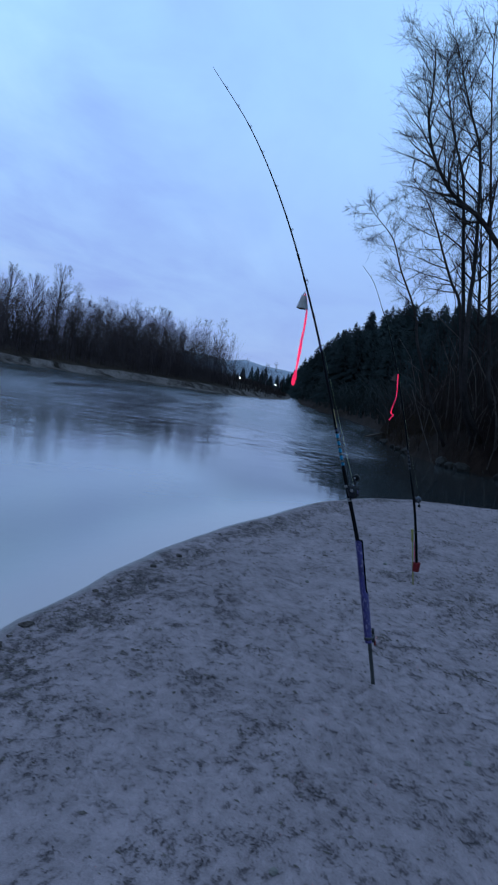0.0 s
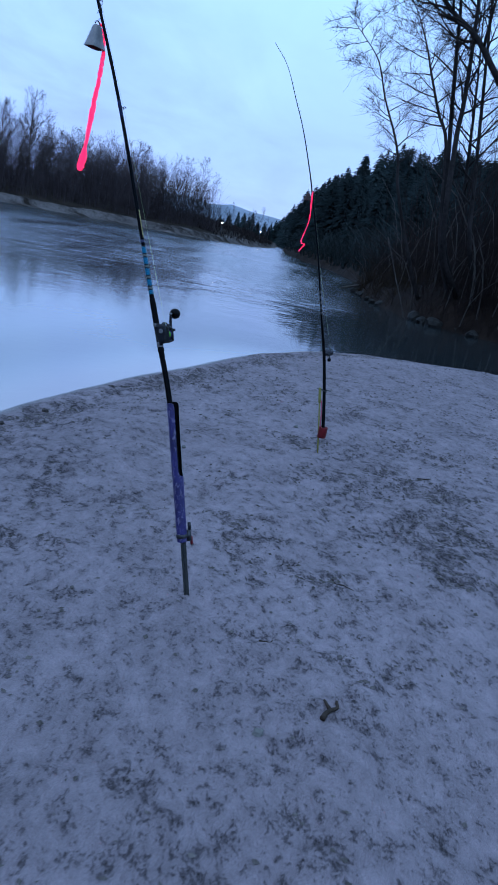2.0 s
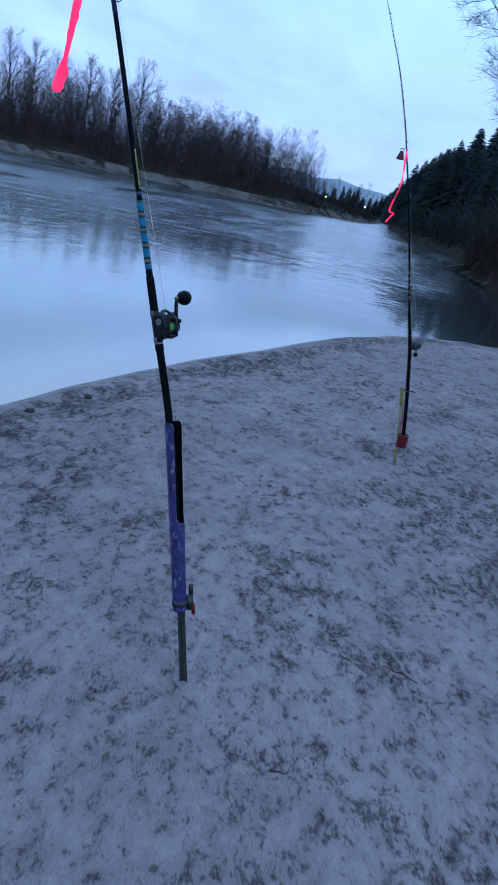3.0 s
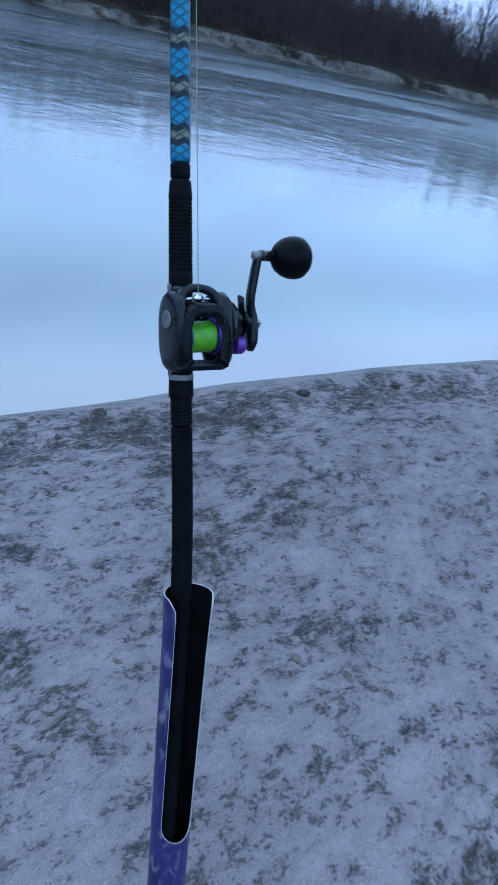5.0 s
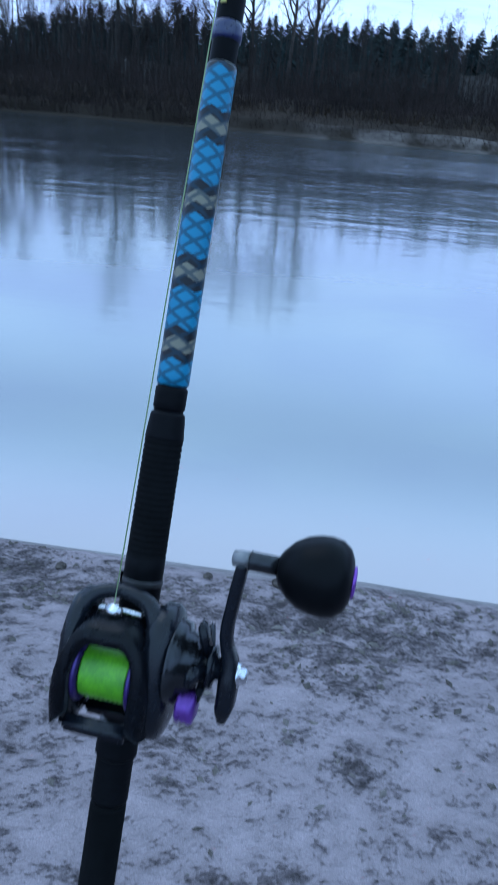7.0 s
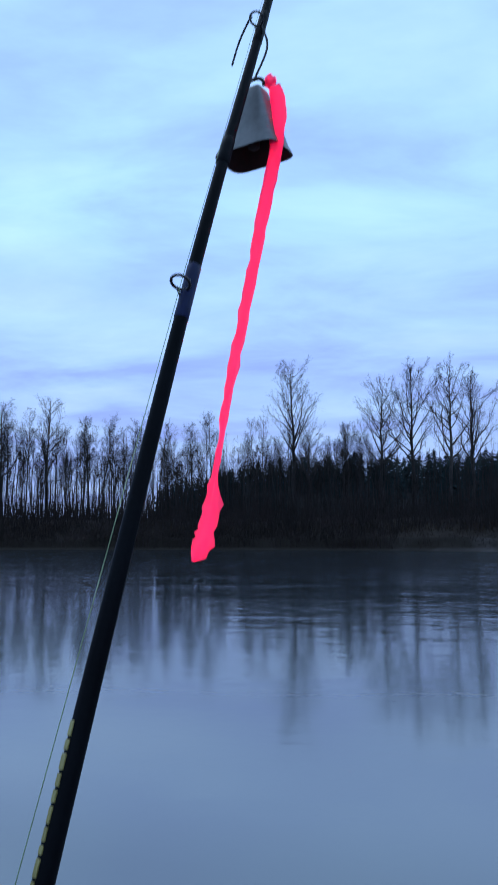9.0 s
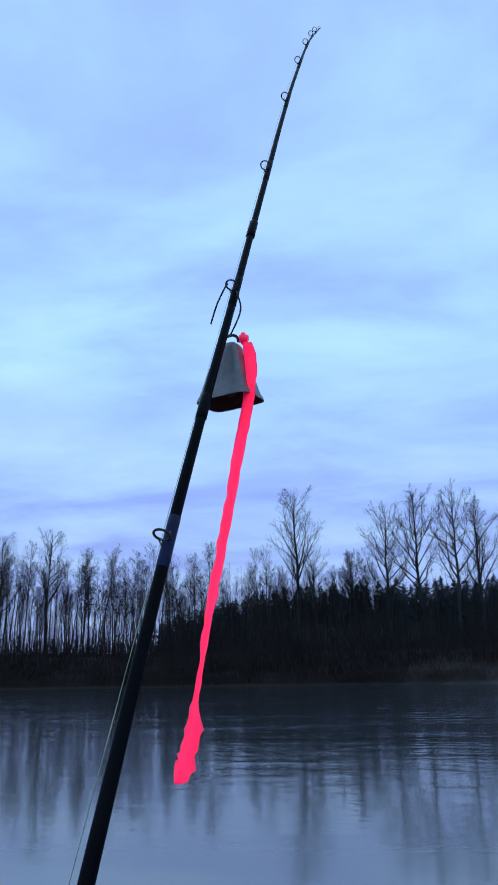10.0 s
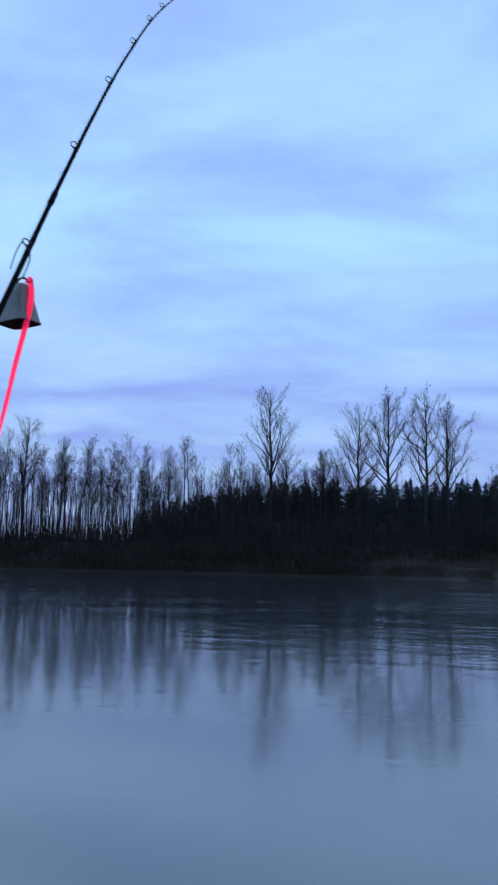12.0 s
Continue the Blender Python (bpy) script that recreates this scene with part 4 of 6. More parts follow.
def build_poles():
    """Thin straight stems crowded along the edge of the wood, joined."""
    rg = np.random.default_rng(50)
    wood = []
    for k in range(190):
        az = -112 + 54 * (k + rg.random()) / 190
        x, y = bearing(az, (74 + 20 * rg.random()) / max(0.85, -math.sin(radians(az))))
        h = 5.0 + 6.0 * rg.random()
        stem = limb(rg, np.array([x, y, 1.8]), (0.03 * rg.normal(), 0.03 * rg.normal(), 1.0), h, 6, 0.05, 0.025)
        w, f = branching(rg, stem, 0.045 + 0.04 * rg.random(), 9, 2, 2, 0.12, first=0.4, spread=0.6, twig_len=0.6, twig_r=0.010)
        wood += w + f
    tagged(raw("young_trees", *tubes(wood, 3), BARK), "thin straight leafless young trees crowded on the far bank", "trees", kind="stuff")


build_poles()
# conifers on the rise behind them
for k in range(165):
    az = -105 + 77 * (k + rng.random()) / 165
    r = 116 + 60 * rng.random() + max(0, az + 70) * 0.6
    el = float(np.interp(az, [-108, -102.8, -98.5, -91.6, -80, -60, -28], [2.1, 4.4, 5.3, 5.9, 6.3, 6.0, 3.6]))
    s = 0.70 + 0.35 * rng.random()
    x, y = bearing(az, r)
    place(SPRUCE[k % 3], x, y, r * math.tan(radians(el * (0.90 + 0.14 * rng.random()))) + 1.2 - 16 * s, s, 360 * rng.random())
# the thicket that follows the far bank downstream
for k in range(134):
    t = 0.425 + 0.145 * (k + rng.random()) / 134
    d = 4 + 22 * rng.random() ** 1.4
    x, y = inland(FAR_BANK, -1, t, d)
    az = math.degrees(math.atan2(x, y))
    r = math.hypot(x, y)
    el = float(np.interp(az, [-45, -32, -28, -21, -17, -14.8, -10.7, -5.5, -3.5, -1], [5.0, 4.8, 4.9, 6.1, 6.4, 5.1, 4.9, 5.0, 4.4, 2.2]))
    h = max(5.0, r * math.tan(radians(el)) - 1.6) * (0.76 + 0.30 * rng.random() + 0.14 * math.sin(0.5 * k))
    place(THICKET[k % 4], x, y, bank_z(FAR_PROFILE, d) - 0.3, h / 13.0, 360 * rng.random())
for az, r, h in ((-20.8, 150, 15), (-19.0, 152, 14.5), (-17.1, 160, 18.0), (-24.5, 150, 15.5), (-26.0, 148, 16), (-22.6, 152, 14)):
    x, y = bearing(az, r)
    place(POPLAR[int(r) % 4], x, y, 2.0, h / 20.0, r * 7)
# bare trees far off, where the river bends away
for az, r, h in ((-4.2, 240, 9.5), (-3.0, 270, 9.0), (-2.5, 300, 11.0), (-0.9, 310, 10.5), (-0.3, 300, 11.5), (0.4, 320, 9.0), (-3.6, 250, 8.0)):
    x, y = bearing(az, r)
    place(THICKET[int(r) % 4], x, y, 1.2, h / 13.0, r * 7)
# conifers down the hillside on the right
for k in range(115):
    u = (k + rng.random()) / 115
    az = 1.2 + 17 * u ** 1.1
    r0 = float(np.interp(az, [1.2, 2.5, 4.1, 6.4, 8.9, 12.7, 19], [360, 250, 190, 150, 130, 118, 100]))
    r = r0 * (1 + 0.45 * rng.random())
    el = float(np.interp(az, [1.2, 2.6, 4.0, 6.3, 8.6, 12.4, 19], [1.6, 3.5, 4.8, 6.9, 8.1, 8.5, 8.6]))
    s = 0.85 + 0.45 * rng.random()
    x, y = bearing(az, r)
    place(SPRUCE[k % 3], x, y, r * math.tan(radians(el * (0.80 + 0.24 * rng.random()))) - 16 * s + 1.3, s, 360 * rng.random())
for k in range(90):
    d = 2.0 + 13 * rng.random()
    x, y = inland(NEAR_BANK, 1, 0.175 + 0.26 * ((k + rng.random()) / 90) ** 1.3, d)
    h = min(11.0, (0.070 + 0.035 * rng.random()) * math.hypot(x, y) + 0.6)
    place(SPRUCE[k % 3], x, y, bank_z(NEAR_PROFILE, d) - 0.3, h / 16.0, 360 * rng.random())
for k in range(16):
    az = -3.4 + 5.0 * (k + rng.random()) / 16
    x, y = bearing(az, 330 + 60 * rng.random())
    place(SPRUCE[k % 3], x, y, 1.0, 0.35 + 0.35 * rng.random(), 360 * rng.random())
for k, master in enumerate(ALDER + POPLAR + THICKET + SPRUCE):
    d = 12 + 10 * rng.random()
    x, y = inland(FAR_BANK, -1, 0.05 + 0.012 * k, d)
    master.matrix_world = Matrix.Translation((x, y, bank_z(FAR_PROFILE, d) - 0.6))


# the leaning trees on the near bank
def near_tree(seed, line, r0, limbs, subs, twigs, reach, label, **more):
    rg = np.random.default_rng(seed)
    base = np.array(line[0], float)
    trunk = smooth_path(np.array(line, float) - base, 4)
    wood, fine = branching(rg, trunk, r0, limbs, subs, twigs, reach, **more)
    ob = thing("bare_tree", label, "tree", "leaning trees on the near bank")
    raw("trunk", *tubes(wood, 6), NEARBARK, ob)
    raw("crown", *tubes(fine, 3), TWIG, ob, "fine leafless twigs")
    ob.location = base
    return ob


NEAR = dict(twig_len=0.50, twig_r=0.0040, lift=0.030, wander=0.11)
near_tree(1, [(8.3, 19.0, 0.4), (7.4, 19.0, 3.4), (6.3, 19.0, 5.3), (5.15, 19.0, 6.65), (4.5, 19, 7.3), (3.74, 19, 7.76), (3.3, 19, 8.23), (2.86, 19, 8.95), (2.59, 19, 9.79), (2.57, 19, 10.5), (2.51, 19, 11.3), (2.42, 19, 11.9)], 0.125, 34, 11, 5, 0.20, "large leafless tree leaning far out over the water", first=0.30, spread=0.95, **NEAR)
near_tree(2, [(6.1, 21.0, 0.6), (5.35, 20.7, 2.15), (4.79, 20.5, 4.78), (4.36, 20.5, 5.58), (3.89, 20.5, 6.56), (3.57, 20.5, 7.27), (3.1, 20.5, 8.05), (2.44, 20.5, 8.8)], 0.075, 30, 9, 6, 0.22, "slim leafless tree leaning to the river", first=0.32, spread=1.1, **NEAR)
near_tree(3, [(5.5, 22.3, 0.3), (4.8, 22.1, 1.6), (3.97, 22, 3.48), (3.75, 22, 4.37), (3.47, 22, 5.05), (2.95, 22, 5.99), (2.53, 22, 6.94), (1.91, 22, 7.55), (1.31, 22, 8.06)], 0.068, 26, 9, 6, 0.155, "thin crooked leafless tree leaning over the bank", first=0.36, spread=1.15, **NEAR)
near_tree(4, [(6.3, 21.0, 0.7), (5.32, 20.3, 2.3), (4.75, 20, 4.82), (4.38, 20, 6.9), (4.09, 20, 8.53), (3.65, 20, 9.66), (3.37, 20, 10.44), (3.1, 20, 11.4), (2.95, 20, 12.2)], 0.085, 34, 10, 6, 0.20, "tall slim leafless tree on the bank edge", first=0.30, spread=0.95, **NEAR)
near_tree(5, [(6.4, 21.2, 0.7), (5.3, 20.0, 2.0), (4.81, 19.5, 4.77), (4.77, 19.5, 5.77), (4.59, 19.5, 7.57), (4.32, 19.5, 9.32), (3.86, 19.5, 10.4), (3.5, 19.5, 11.3), (3.25, 19.5, 12.2)], 0.105, 36, 11, 5, 0.20, "tall leafless tree with a slight lean to the water", first=0.32, spread=0.9, **NEAR)
near_tree(6, [(6.9, 20.9, 0.8), (6.07, 20.2, 2.27), (5.74, 20.2, 4.13), (5.12, 20.2, 7.81), (4.51, 20.2, 11.41), (4.24, 20.2, 13.6)], 0.095, 34, 10, 6, 0.20, "straight leafless tree on the steep bank", first=0.28, spread=0.9, **NEAR)
near_tree(7, [(8.0, 20.0, 0.9), (7.4, 19.8, 3.5), (6.8, 19.6, 7.4), (6.3, 19.6, 11.5), (5.9, 19.6, 14.4)], 0.10, 32, 10, 6, 0.22, "tall leafless tree above the dark brush", first=0.28, spread=0.9, **NEAR)
near_tree(8, [(8.8, 22.5, 1.2), (8.2, 22.5, 4.5), (7.9, 22.6, 9), (7.4, 22.6, 14)], 0.10, 30, 10, 6, 0.24, "leafless tree standing back from the bank", first=0.25, spread=0.9, **NEAR)
near_tree(9, [(7.9, 27, 1.0), (7.2, 27, 4.5), (6.7, 27, 8), (6.0, 27, 12)], 0.11, 30, 10, 6, 0.24, "leafless tree farther along the bank", first=0.25, spread=0.9, **NEAR)


# ---- undergrowth ----
def build_brush(name, label, seed, count, where, low, high, radius, mat, bend=0.5):
    """Arching leafless canes; where(rng) gives a foot."""
    rg = np.random.default_rng(seed)
    out = []
    for _ in range(count):
        x, y, z = where(rg)
        h = low + (high - low) * rg.random() ** 1.6
        a = rg.random() * 6.283
        b = bend * h * (0.3 + rg.random())
        p0 = np.array([x, y, z - 0.15])
        top = h * (0.8 + 0.25 * rg.random())
        f = np.linspace(0, 1, 6 if radius < 0.015 else 4)[:, None]
        way = np.array([math.cos(a), math.sin(a), 0.0])
        pts = p0 + way * b * f ** 2 + np.array([0, 0, top]) * (1.25 * f - 0.25 * f ** 3) + 0.015 * h * f * rg.normal(size=(len(f), 3))
        rr = radius * (0.6 + 0.8 * rg.random())
        out.append((pts, rr * (1 - 0.7 * f[:, 0])))
    return tagged(raw(name, *tubes(out, 3), mat), label, "undergrowth", kind="stuff")


def foot_far(t0, t1, d0, d1):
    path = smooth_path(FAR_BANK, 10)
    cum = np.concatenate([[0], np.cumsum(np.linalg.norm(np.diff(path, axis=0), axis=1))])
    nx, ny = np.gradient(path[:, 1]), -np.gradient(path[:, 0])
    ln = np.hypot(nx, ny)

    def where(rg):
        s = (t0 + (t1 - t0) * rg.random()) * cum[-1]
        d = d0 + (d1 - d0) * rg.random()
        x = np.interp(s, cum, path[:, 0]) - d * np.interp(s, cum, nx / ln)
        y = np.interp(s, cum, path[:, 1]) - d * np.interp(s, cum, ny / ln)
        return x, y, bank_z(FAR_PROFILE, d)

    return where


def foot_near(d0, d1, y0, y1):
    path = smooth_path(NEAR_BANK, 10)
    tan = np.gradient(path, axis=0)
    tan /= np.linalg.norm(tan, axis=1)[:, None]
    pick = [i for i in range(len(path)) if y0 <= path[i, 1] <= y1 and path[i, 0] < 12]

    def where(rg):
        i = pick[0] + rg.random() * (len(pick) - 1)
        k, f = int(i), i - int(i)
        p = path[k] * (1 - f) + path[min(k + 1, len(path) - 1)] * f
        d = d0 + (d1 - d0) * rg.random()
        return p[0] + tan[k, 1] * d, p[1] - tan[k, 0] * d, bank_z(NEAR_PROFILE, d)

    return where


build_brush("brush_far", "dense dark leafless brush along the far bank", 101, 8000, foot_far(0.27, 0.445, 8, 24), 0.8, 4.2, 0.026, BRUSH)
build_brush("brush_far_tall", "tall dark saplings between the far bank trees", 107, 3600, foot_far(0.27, 0.45, 10, 28), 2.5, 8.0, 0.024, BRUSH, 0.12)
build_brush("brush_far_low", "low dark scrub on the far bank edge", 102, 5000, foot_far(0.27, 0.445, 4.8, 9), 0.5, 2.2, 0.035, BRUSH)
build_brush("brush_far_edge", "dark overhanging brush at the far water edge", 110, 5200, foot_far(0.27, 0.378, 0.4, 4.5), 0.5, 2.3, 0.022, BRUSH, 0.7)
build_brush("dry_grass_far", "dry tawny grass on the far bank slope", 103, 5000, foot_far(0.27, 0.46, 4.4, 8), 0.2, 0.8, 0.03, DRYGRASS)
build_brush("brush_far_shore", "low reddish dead brush and stalks above the far shore", 109, 6500, foot_far(0.27, 0.47, 0.9, 5.0), 0.15, 0.85, 0.018, NEARBRUSH, 0.8)
build_brush("brush_thicket", "dense grey-brown thicket of canes on the far bank", 108, 25000, foot_far(0.43, 0.570, 3.3, 24), 1.5, 8.5, 0.016, THICKTWIG, 0.3)
build_brush("brush_far_bend", "low dark brush where the river bends away", 113, 5000, foot_far(0.56, 0.72, 1.0, 20), 0.4, 1.6, 0.05, BRUSH, 0.4)
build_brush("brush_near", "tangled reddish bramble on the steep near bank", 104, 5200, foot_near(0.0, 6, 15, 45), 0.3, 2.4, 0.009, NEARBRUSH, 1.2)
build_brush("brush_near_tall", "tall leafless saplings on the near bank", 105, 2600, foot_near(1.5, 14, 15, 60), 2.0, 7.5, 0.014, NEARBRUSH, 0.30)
build_brush("brush_near_pale", "pale leaning dead stems on the near bank", 111, 120, foot_near(0.1, 3.0, 17, 38), 1.0, 4.2, 0.024, PALEWOOD, 0.55)
build_brush("dry_grass_near", "tawny dead grass hanging over the near bank", 112, 1500, foot_near(0.0, 1.6, 24, 37), 0.2, 0.7, 0.010, DRYGRASS, 1.4)
build_brush("brush_downstream", "dark shrubs along the bank downstream", 106, 9000, foot_near(0.2, 14, 42, 330), 0.5, 3.2, 0.06, DARKSHRUB, 0.6)


# ---- the first rod and its holder ----
ROD_LINE = [(-0.061, 0.070, 0.250), (-0.114, 0.095, 0.460), (-0.177, 0.126, 0.675), (-0.240, 0.147, 0.850), (-0.296, 0.1655, 1.005), (-0.354, 0.185, 1.168), (-0.503, 0.238, 1.585), (-0.631, 0.282, 1.899), (-0.741, 0.313, 2.142),
            (-0.851, 0.336, 2.352), (-0.948, 0.354, 2.514), (-1.030, 0.366, 2.634), (-1.105, 0.375, 2.728), (-1.262, 0.389, 2.905)]


class RodLine:
    def __init__(self, points):
        self.p = smooth_path(points, 12)
        self.s = np.concatenate([[0], np.cumsum(np.linalg.norm(np.diff(self.p, axis=0), axis=1))])

    def at_z(self, z):
        return float(np.interp(z, self.p[:, 2], self.s))

    def point(self, s):
        return np.array([np.interp(s, self.s, self.p[:, k]) for k in range(3)])

    def tangent(self, s):
        return unit(self.point(s + 0.01) - self.point(s - 0.01))

    def stretch(self, s0, s1, n=12):
        return np.array([self.point(s) for s in np.linspace(s0, s1, n)])

    def axes(self, s, out):
        a = self.tangent(s)
        u = unit(np.array(out, float) - a * (a @ np.array(out, float)))
        v = np.cross(a, u)
        m = Matrix.Identity(4)
        p = self.point(s)
        for k in range(3):
            m[k][0], m[k][1], m[k][2], m[k][3] = u[k], v[k], a[k], p[k]
        return m


OUT = (0.95, -0.30, 0.0)        # the side on which the reel and the guides sit


def sleeve(name, line, s0, s1, r0, r1, mat, parent, label="", n=14, sides=20, grooves=0):
    """A sleeve on the rod from s0 to s1, with rounded ends and, if asked, ring grooves."""
    ss = np.linspace(s0, s1, max(n, grooves * 4 + 1))
    rad = np.linspace(r0, r1, len(ss))
    if grooves:
        rad = rad - 0.0006 * (np.cos(np.linspace(0, 2 * np.pi * grooves, len(ss))) > 0.2)
    ss = np.concatenate([[s0 - 0.0015], ss, [s1 + 0.0015]])
    rad = np.concatenate([[rad[0] * 0.86], rad, [rad[-1] * 0.86]])
    pts = np.array([line.point(s) for s in ss])
    return raw(name, *tubes([(pts, rad)], sides), mat, parent, label)


def ring_guide(line, s, size, parent, stand=1.6):
    """A line guide: a ring on two feet, bound to the blank with thread."""
    m = line.axes(s, OUT)
    br = []
    a = np.linspace(0, 2 * np.pi, 17)
    cx = size * stand
    ring = np.stack([cx + size * np.cos(a), size * np.sin(a), 0.15 * size * np.cos(a)], -1)
    br.append((ring, np.full(17, size * 0.16)))
    for sg in (-1, 1):
        br.append((np.array([[0.3 * size, 0, sg * size * 2.2], [0.6 * size, 0.35 * size * sg, sg * size * 0.9], [cx - 0.5 * size, 0.75 * size * sg, 0]]), np.array([size * 0.13] * 3)))
    v, f = tubes(br, 6)
    v = [tuple(m @ Vector(q)) for q in v]
    return raw("line_guide", v, f, DARKSTEEL, parent, "dark ring guide")


def build_reel(rod, m):
    """A low-profile baitcasting reel: local x out from the rod, y to the handle, z up the rod."""
    def fin(name, bm, mat, parent, label="", smooth=True):
        bmesh.ops.transform(bm, matrix=m, verts=bm.verts)
        return part(name, bm, mat, parent, label, smooth)

    def plate(bm, y0, y1, cx, cz, rx, rz, power=2.6, seg=36, dome=0.0):
        """A rounded side plate between y0 and y1."""
        rings = []
        steps = [(0.0, 0.62), (0.06, 0.80), (0.18, 0.93), (0.40, 1.0), (0.7, 1.0), (0.86, 0.93), (0.95, 0.80), (1.0, 0.66)]
        for f, sc in steps:
            y = y0 + (y1 - y0) * f
            ring = []
            for k in range(seg):
                a = 2 * math.pi * k / seg
                c, s = math.cos(a), math.sin(a)
                e = 2 / power
                ring.append(bm.verts.new((cx + rx * sc * math.copysign(abs(c) ** e, c), y, cz + rz * sc * math.copysign(abs(s) ** e, s))))
            rings.append(ring)
        for a, b in zip(rings, rings[1:]):
            for k in range(seg):
                bm.faces.new((a[k], a[(k + 1) % seg], b[(k + 1) % seg], b[k]))
        bm.faces.new(rings[0][::-1])
        bm.faces.new(rings[-1])

    def bar(points, radii, flat=1.0):
        return tubes([(smooth_path(points, 5), np.interp(np.linspace(0, 1, (len(points) - 1) * 5 + 1), np.linspace(0, 1, len(radii)), radii))], 10)

    def raw_fin(name, vf, mat, parent, label="", smooth=True):
        v, f = vf
        return raw(name, [tuple(m @ Vector(q)) for q in v], f, mat, parent, label, smooth)

    def turned(name, profile, origin, mat, parent, label="", seg=24):
        bm = lathe(profile, seg)
        bmesh.ops.transform(bm, matrix=Matrix.Translation(origin) @ Matrix.Rotation(-math.pi / 2, 4, "X"), verts=bm.verts)
        return fin(name, bm, mat, parent, label)

    bm = bmesh.new()
    plate(bm, -0.0255, -0.0145, 0.0225, 0.0, 0.0205, 0.0335)
    plate(bm, 0.0145, 0.0310, 0.0225, 0.0, 0.0205, 0.0335)
    box(bm, (0.014, 0.034, 0.030), (0.006, 0, -0.002), 0.003)
    box(bm, (0.010, 0.034, 0.008), (0.014, 0, -0.029), 0.003)
    body = fin("reel", bm, REELBODY, rod, "low-profile black baitcasting reel")
    # top arch, thumb hood and lower bar
    raw_fin("top_arch", bar([(0.036, -0.021, 0.010), (0.032, -0.0195, 0.024), (0.029, -0.013, 0.0330), (0.028, 0, 0.0362), (0.029, 0.013, 0.0330), (0.032, 0.0195, 0.024), (0.036, 0.021, 0.010)], [0.0050, 0.0046, 0.0040, 0.0036, 0.0040, 0.0046, 0.0050]), REELBODY, body)
    # hood: a broad shell round the spool's opening
    inner = smooth_path([(-0.0142, -0.0215), (-0.0142, -0.010), (-0.0138, 0.004), (-0.0098, 0.0115), (0, 0.0128), (0.0098, 0.0115), (0.0138, 0.004), (0.0142, -0.010), (0.0142, -0.0215)], 6)
    outer = smooth_path([(-0.0240, -0.0310), (-0.0258, -0.012), (-0.0225, 0.007), (-0.0128, 0.0235), (0, 0.0250), (0.0128, 0.0235), (0.0225, 0.007), (0.0258, -0.012), (0.0240, -0.0310)], 6)
    bm = bmesh.new()
    rows = []
    for p, q in zip(inner, outer):
        ring = []
        for g in np.linspace(0, 1, 7):
            y, z = p + (q - p) * g
            x = 0.0520 - 10 * y * y - 5 * (z + 0.006) ** 2 - 0.0035 * (abs(2 * g - 1) ** 3)
            ring.append(bm.verts.new((x - (0.010 if g == 1 else 0.003 if g == 0 else 0), y, z)))
        rows.append(ring)
    for c, d in zip(rows, rows[1:]):
        for k in range(6):
            bm.faces.new((c[k], c[k + 1], d[k + 1], d[k]))
    bmesh.ops.solidify(bm, geom=list(bm.faces), thickness=0.003)
    fin("hood", bm, REELBODY, body, "broad black thumb hood")
    bm = bmesh.new()
    box(bm, (0.008, 0.036, 0.0085), (0.042, 0, -0.0270), 0.003)
    fin("thumb_bar", bm, REELBODY, body)
    raw_fin("levelwind", bar([(0.030, -0.012, 0.027), (0.031, 0, 0.028), (0.030, 0.012, 0.027)], [0.0014, 0.0014, 0.0014]), CHROME, body)
    bm = bmesh.new()
    box(bm, (0.006, 0.008, 0.007), (0.034, -0.002, 0.0275), 0.0015)
    fin("line_carriage", bm, CHROME, body, "bright line carriage")
    # spool with line and its rims
    turned("spool", [(0.010, -0.0150), (0.010, 0.0150)], (0.030, 0, -0.004), REELGLOSS, body)
    prof = [(0.009, -0.0122)] + [(0.0126 + 0.0007 * (k % 2), -0.0120 + 0.0012 * k) for k in range(21)] + [(0.009, 0.0122)]
    turned("line_spooled", prof, (0.030, 0, -0.004), LINEGREEN, body, "bright green braid wound on the spool", 28)
    for y in (-0.0138, 0.0138):
        turned("spool_rim", [(0.010, -0.0013), (0.0155, -0.0013), (0.0162, 0), (0.0155, 0.0013), (0.010, 0.0013)], (0.030, y, -0.004), INDIGO, body, "dark indigo spool rim", 28)
    # gear case, drag star, tension knob
    turned("gear_case", [(0.0215, 0), (0.0215, 0.0015), (0.0208, 0.0018), (0.0208, 0.0032), (0.0202, 0.0035), (0.0202, 0.0052), (0.0165, 0.0060), (0.0165, 0.0075), (0.0158, 0.0078), (0.0158, 0.0092), (0.0150, 0.0095), (0.0150, 0.0110), (0.0110, 0.0118), (0.0110, 0.0135)], (0.023, 0.0290, 0.006), GEARCASE, body, "ribbed grey gear case")
    turned("tension_knob", [(0.0045, 0), (0.0078, 0.0008), (0.0084, 0.0022), (0.0076, 0.0034), (0.0084, 0.0046), (0.0076, 0.0058), (0.0084, 0.0070), (0.0078, 0.0090), (0.005, 0.0100)], (0.030, 0.0350, -0.0115), PURPLE, body, "purple tension knob")
    turned("shaft", [(0.0085, 0), (0.0085, 0.003), (0.0065, 0.0035), (0.0065, 0.007), (0.0078, 0.0075), (0.0078, 0.010), (0.0055, 0.0105), (0.0055, 0.016)], (0.024, 0.040, 0.0075), REELBODY, body)
    turned("drag_star", [(0.0060, 0), (0.0105, 0.0008), (0.0105, 0.0030), (0.0060, 0.0040)], (0.024, 0.0462, 0.0075), REELBODY, body, "black star drag")
    for k in range(5):
        bm = bmesh.new()
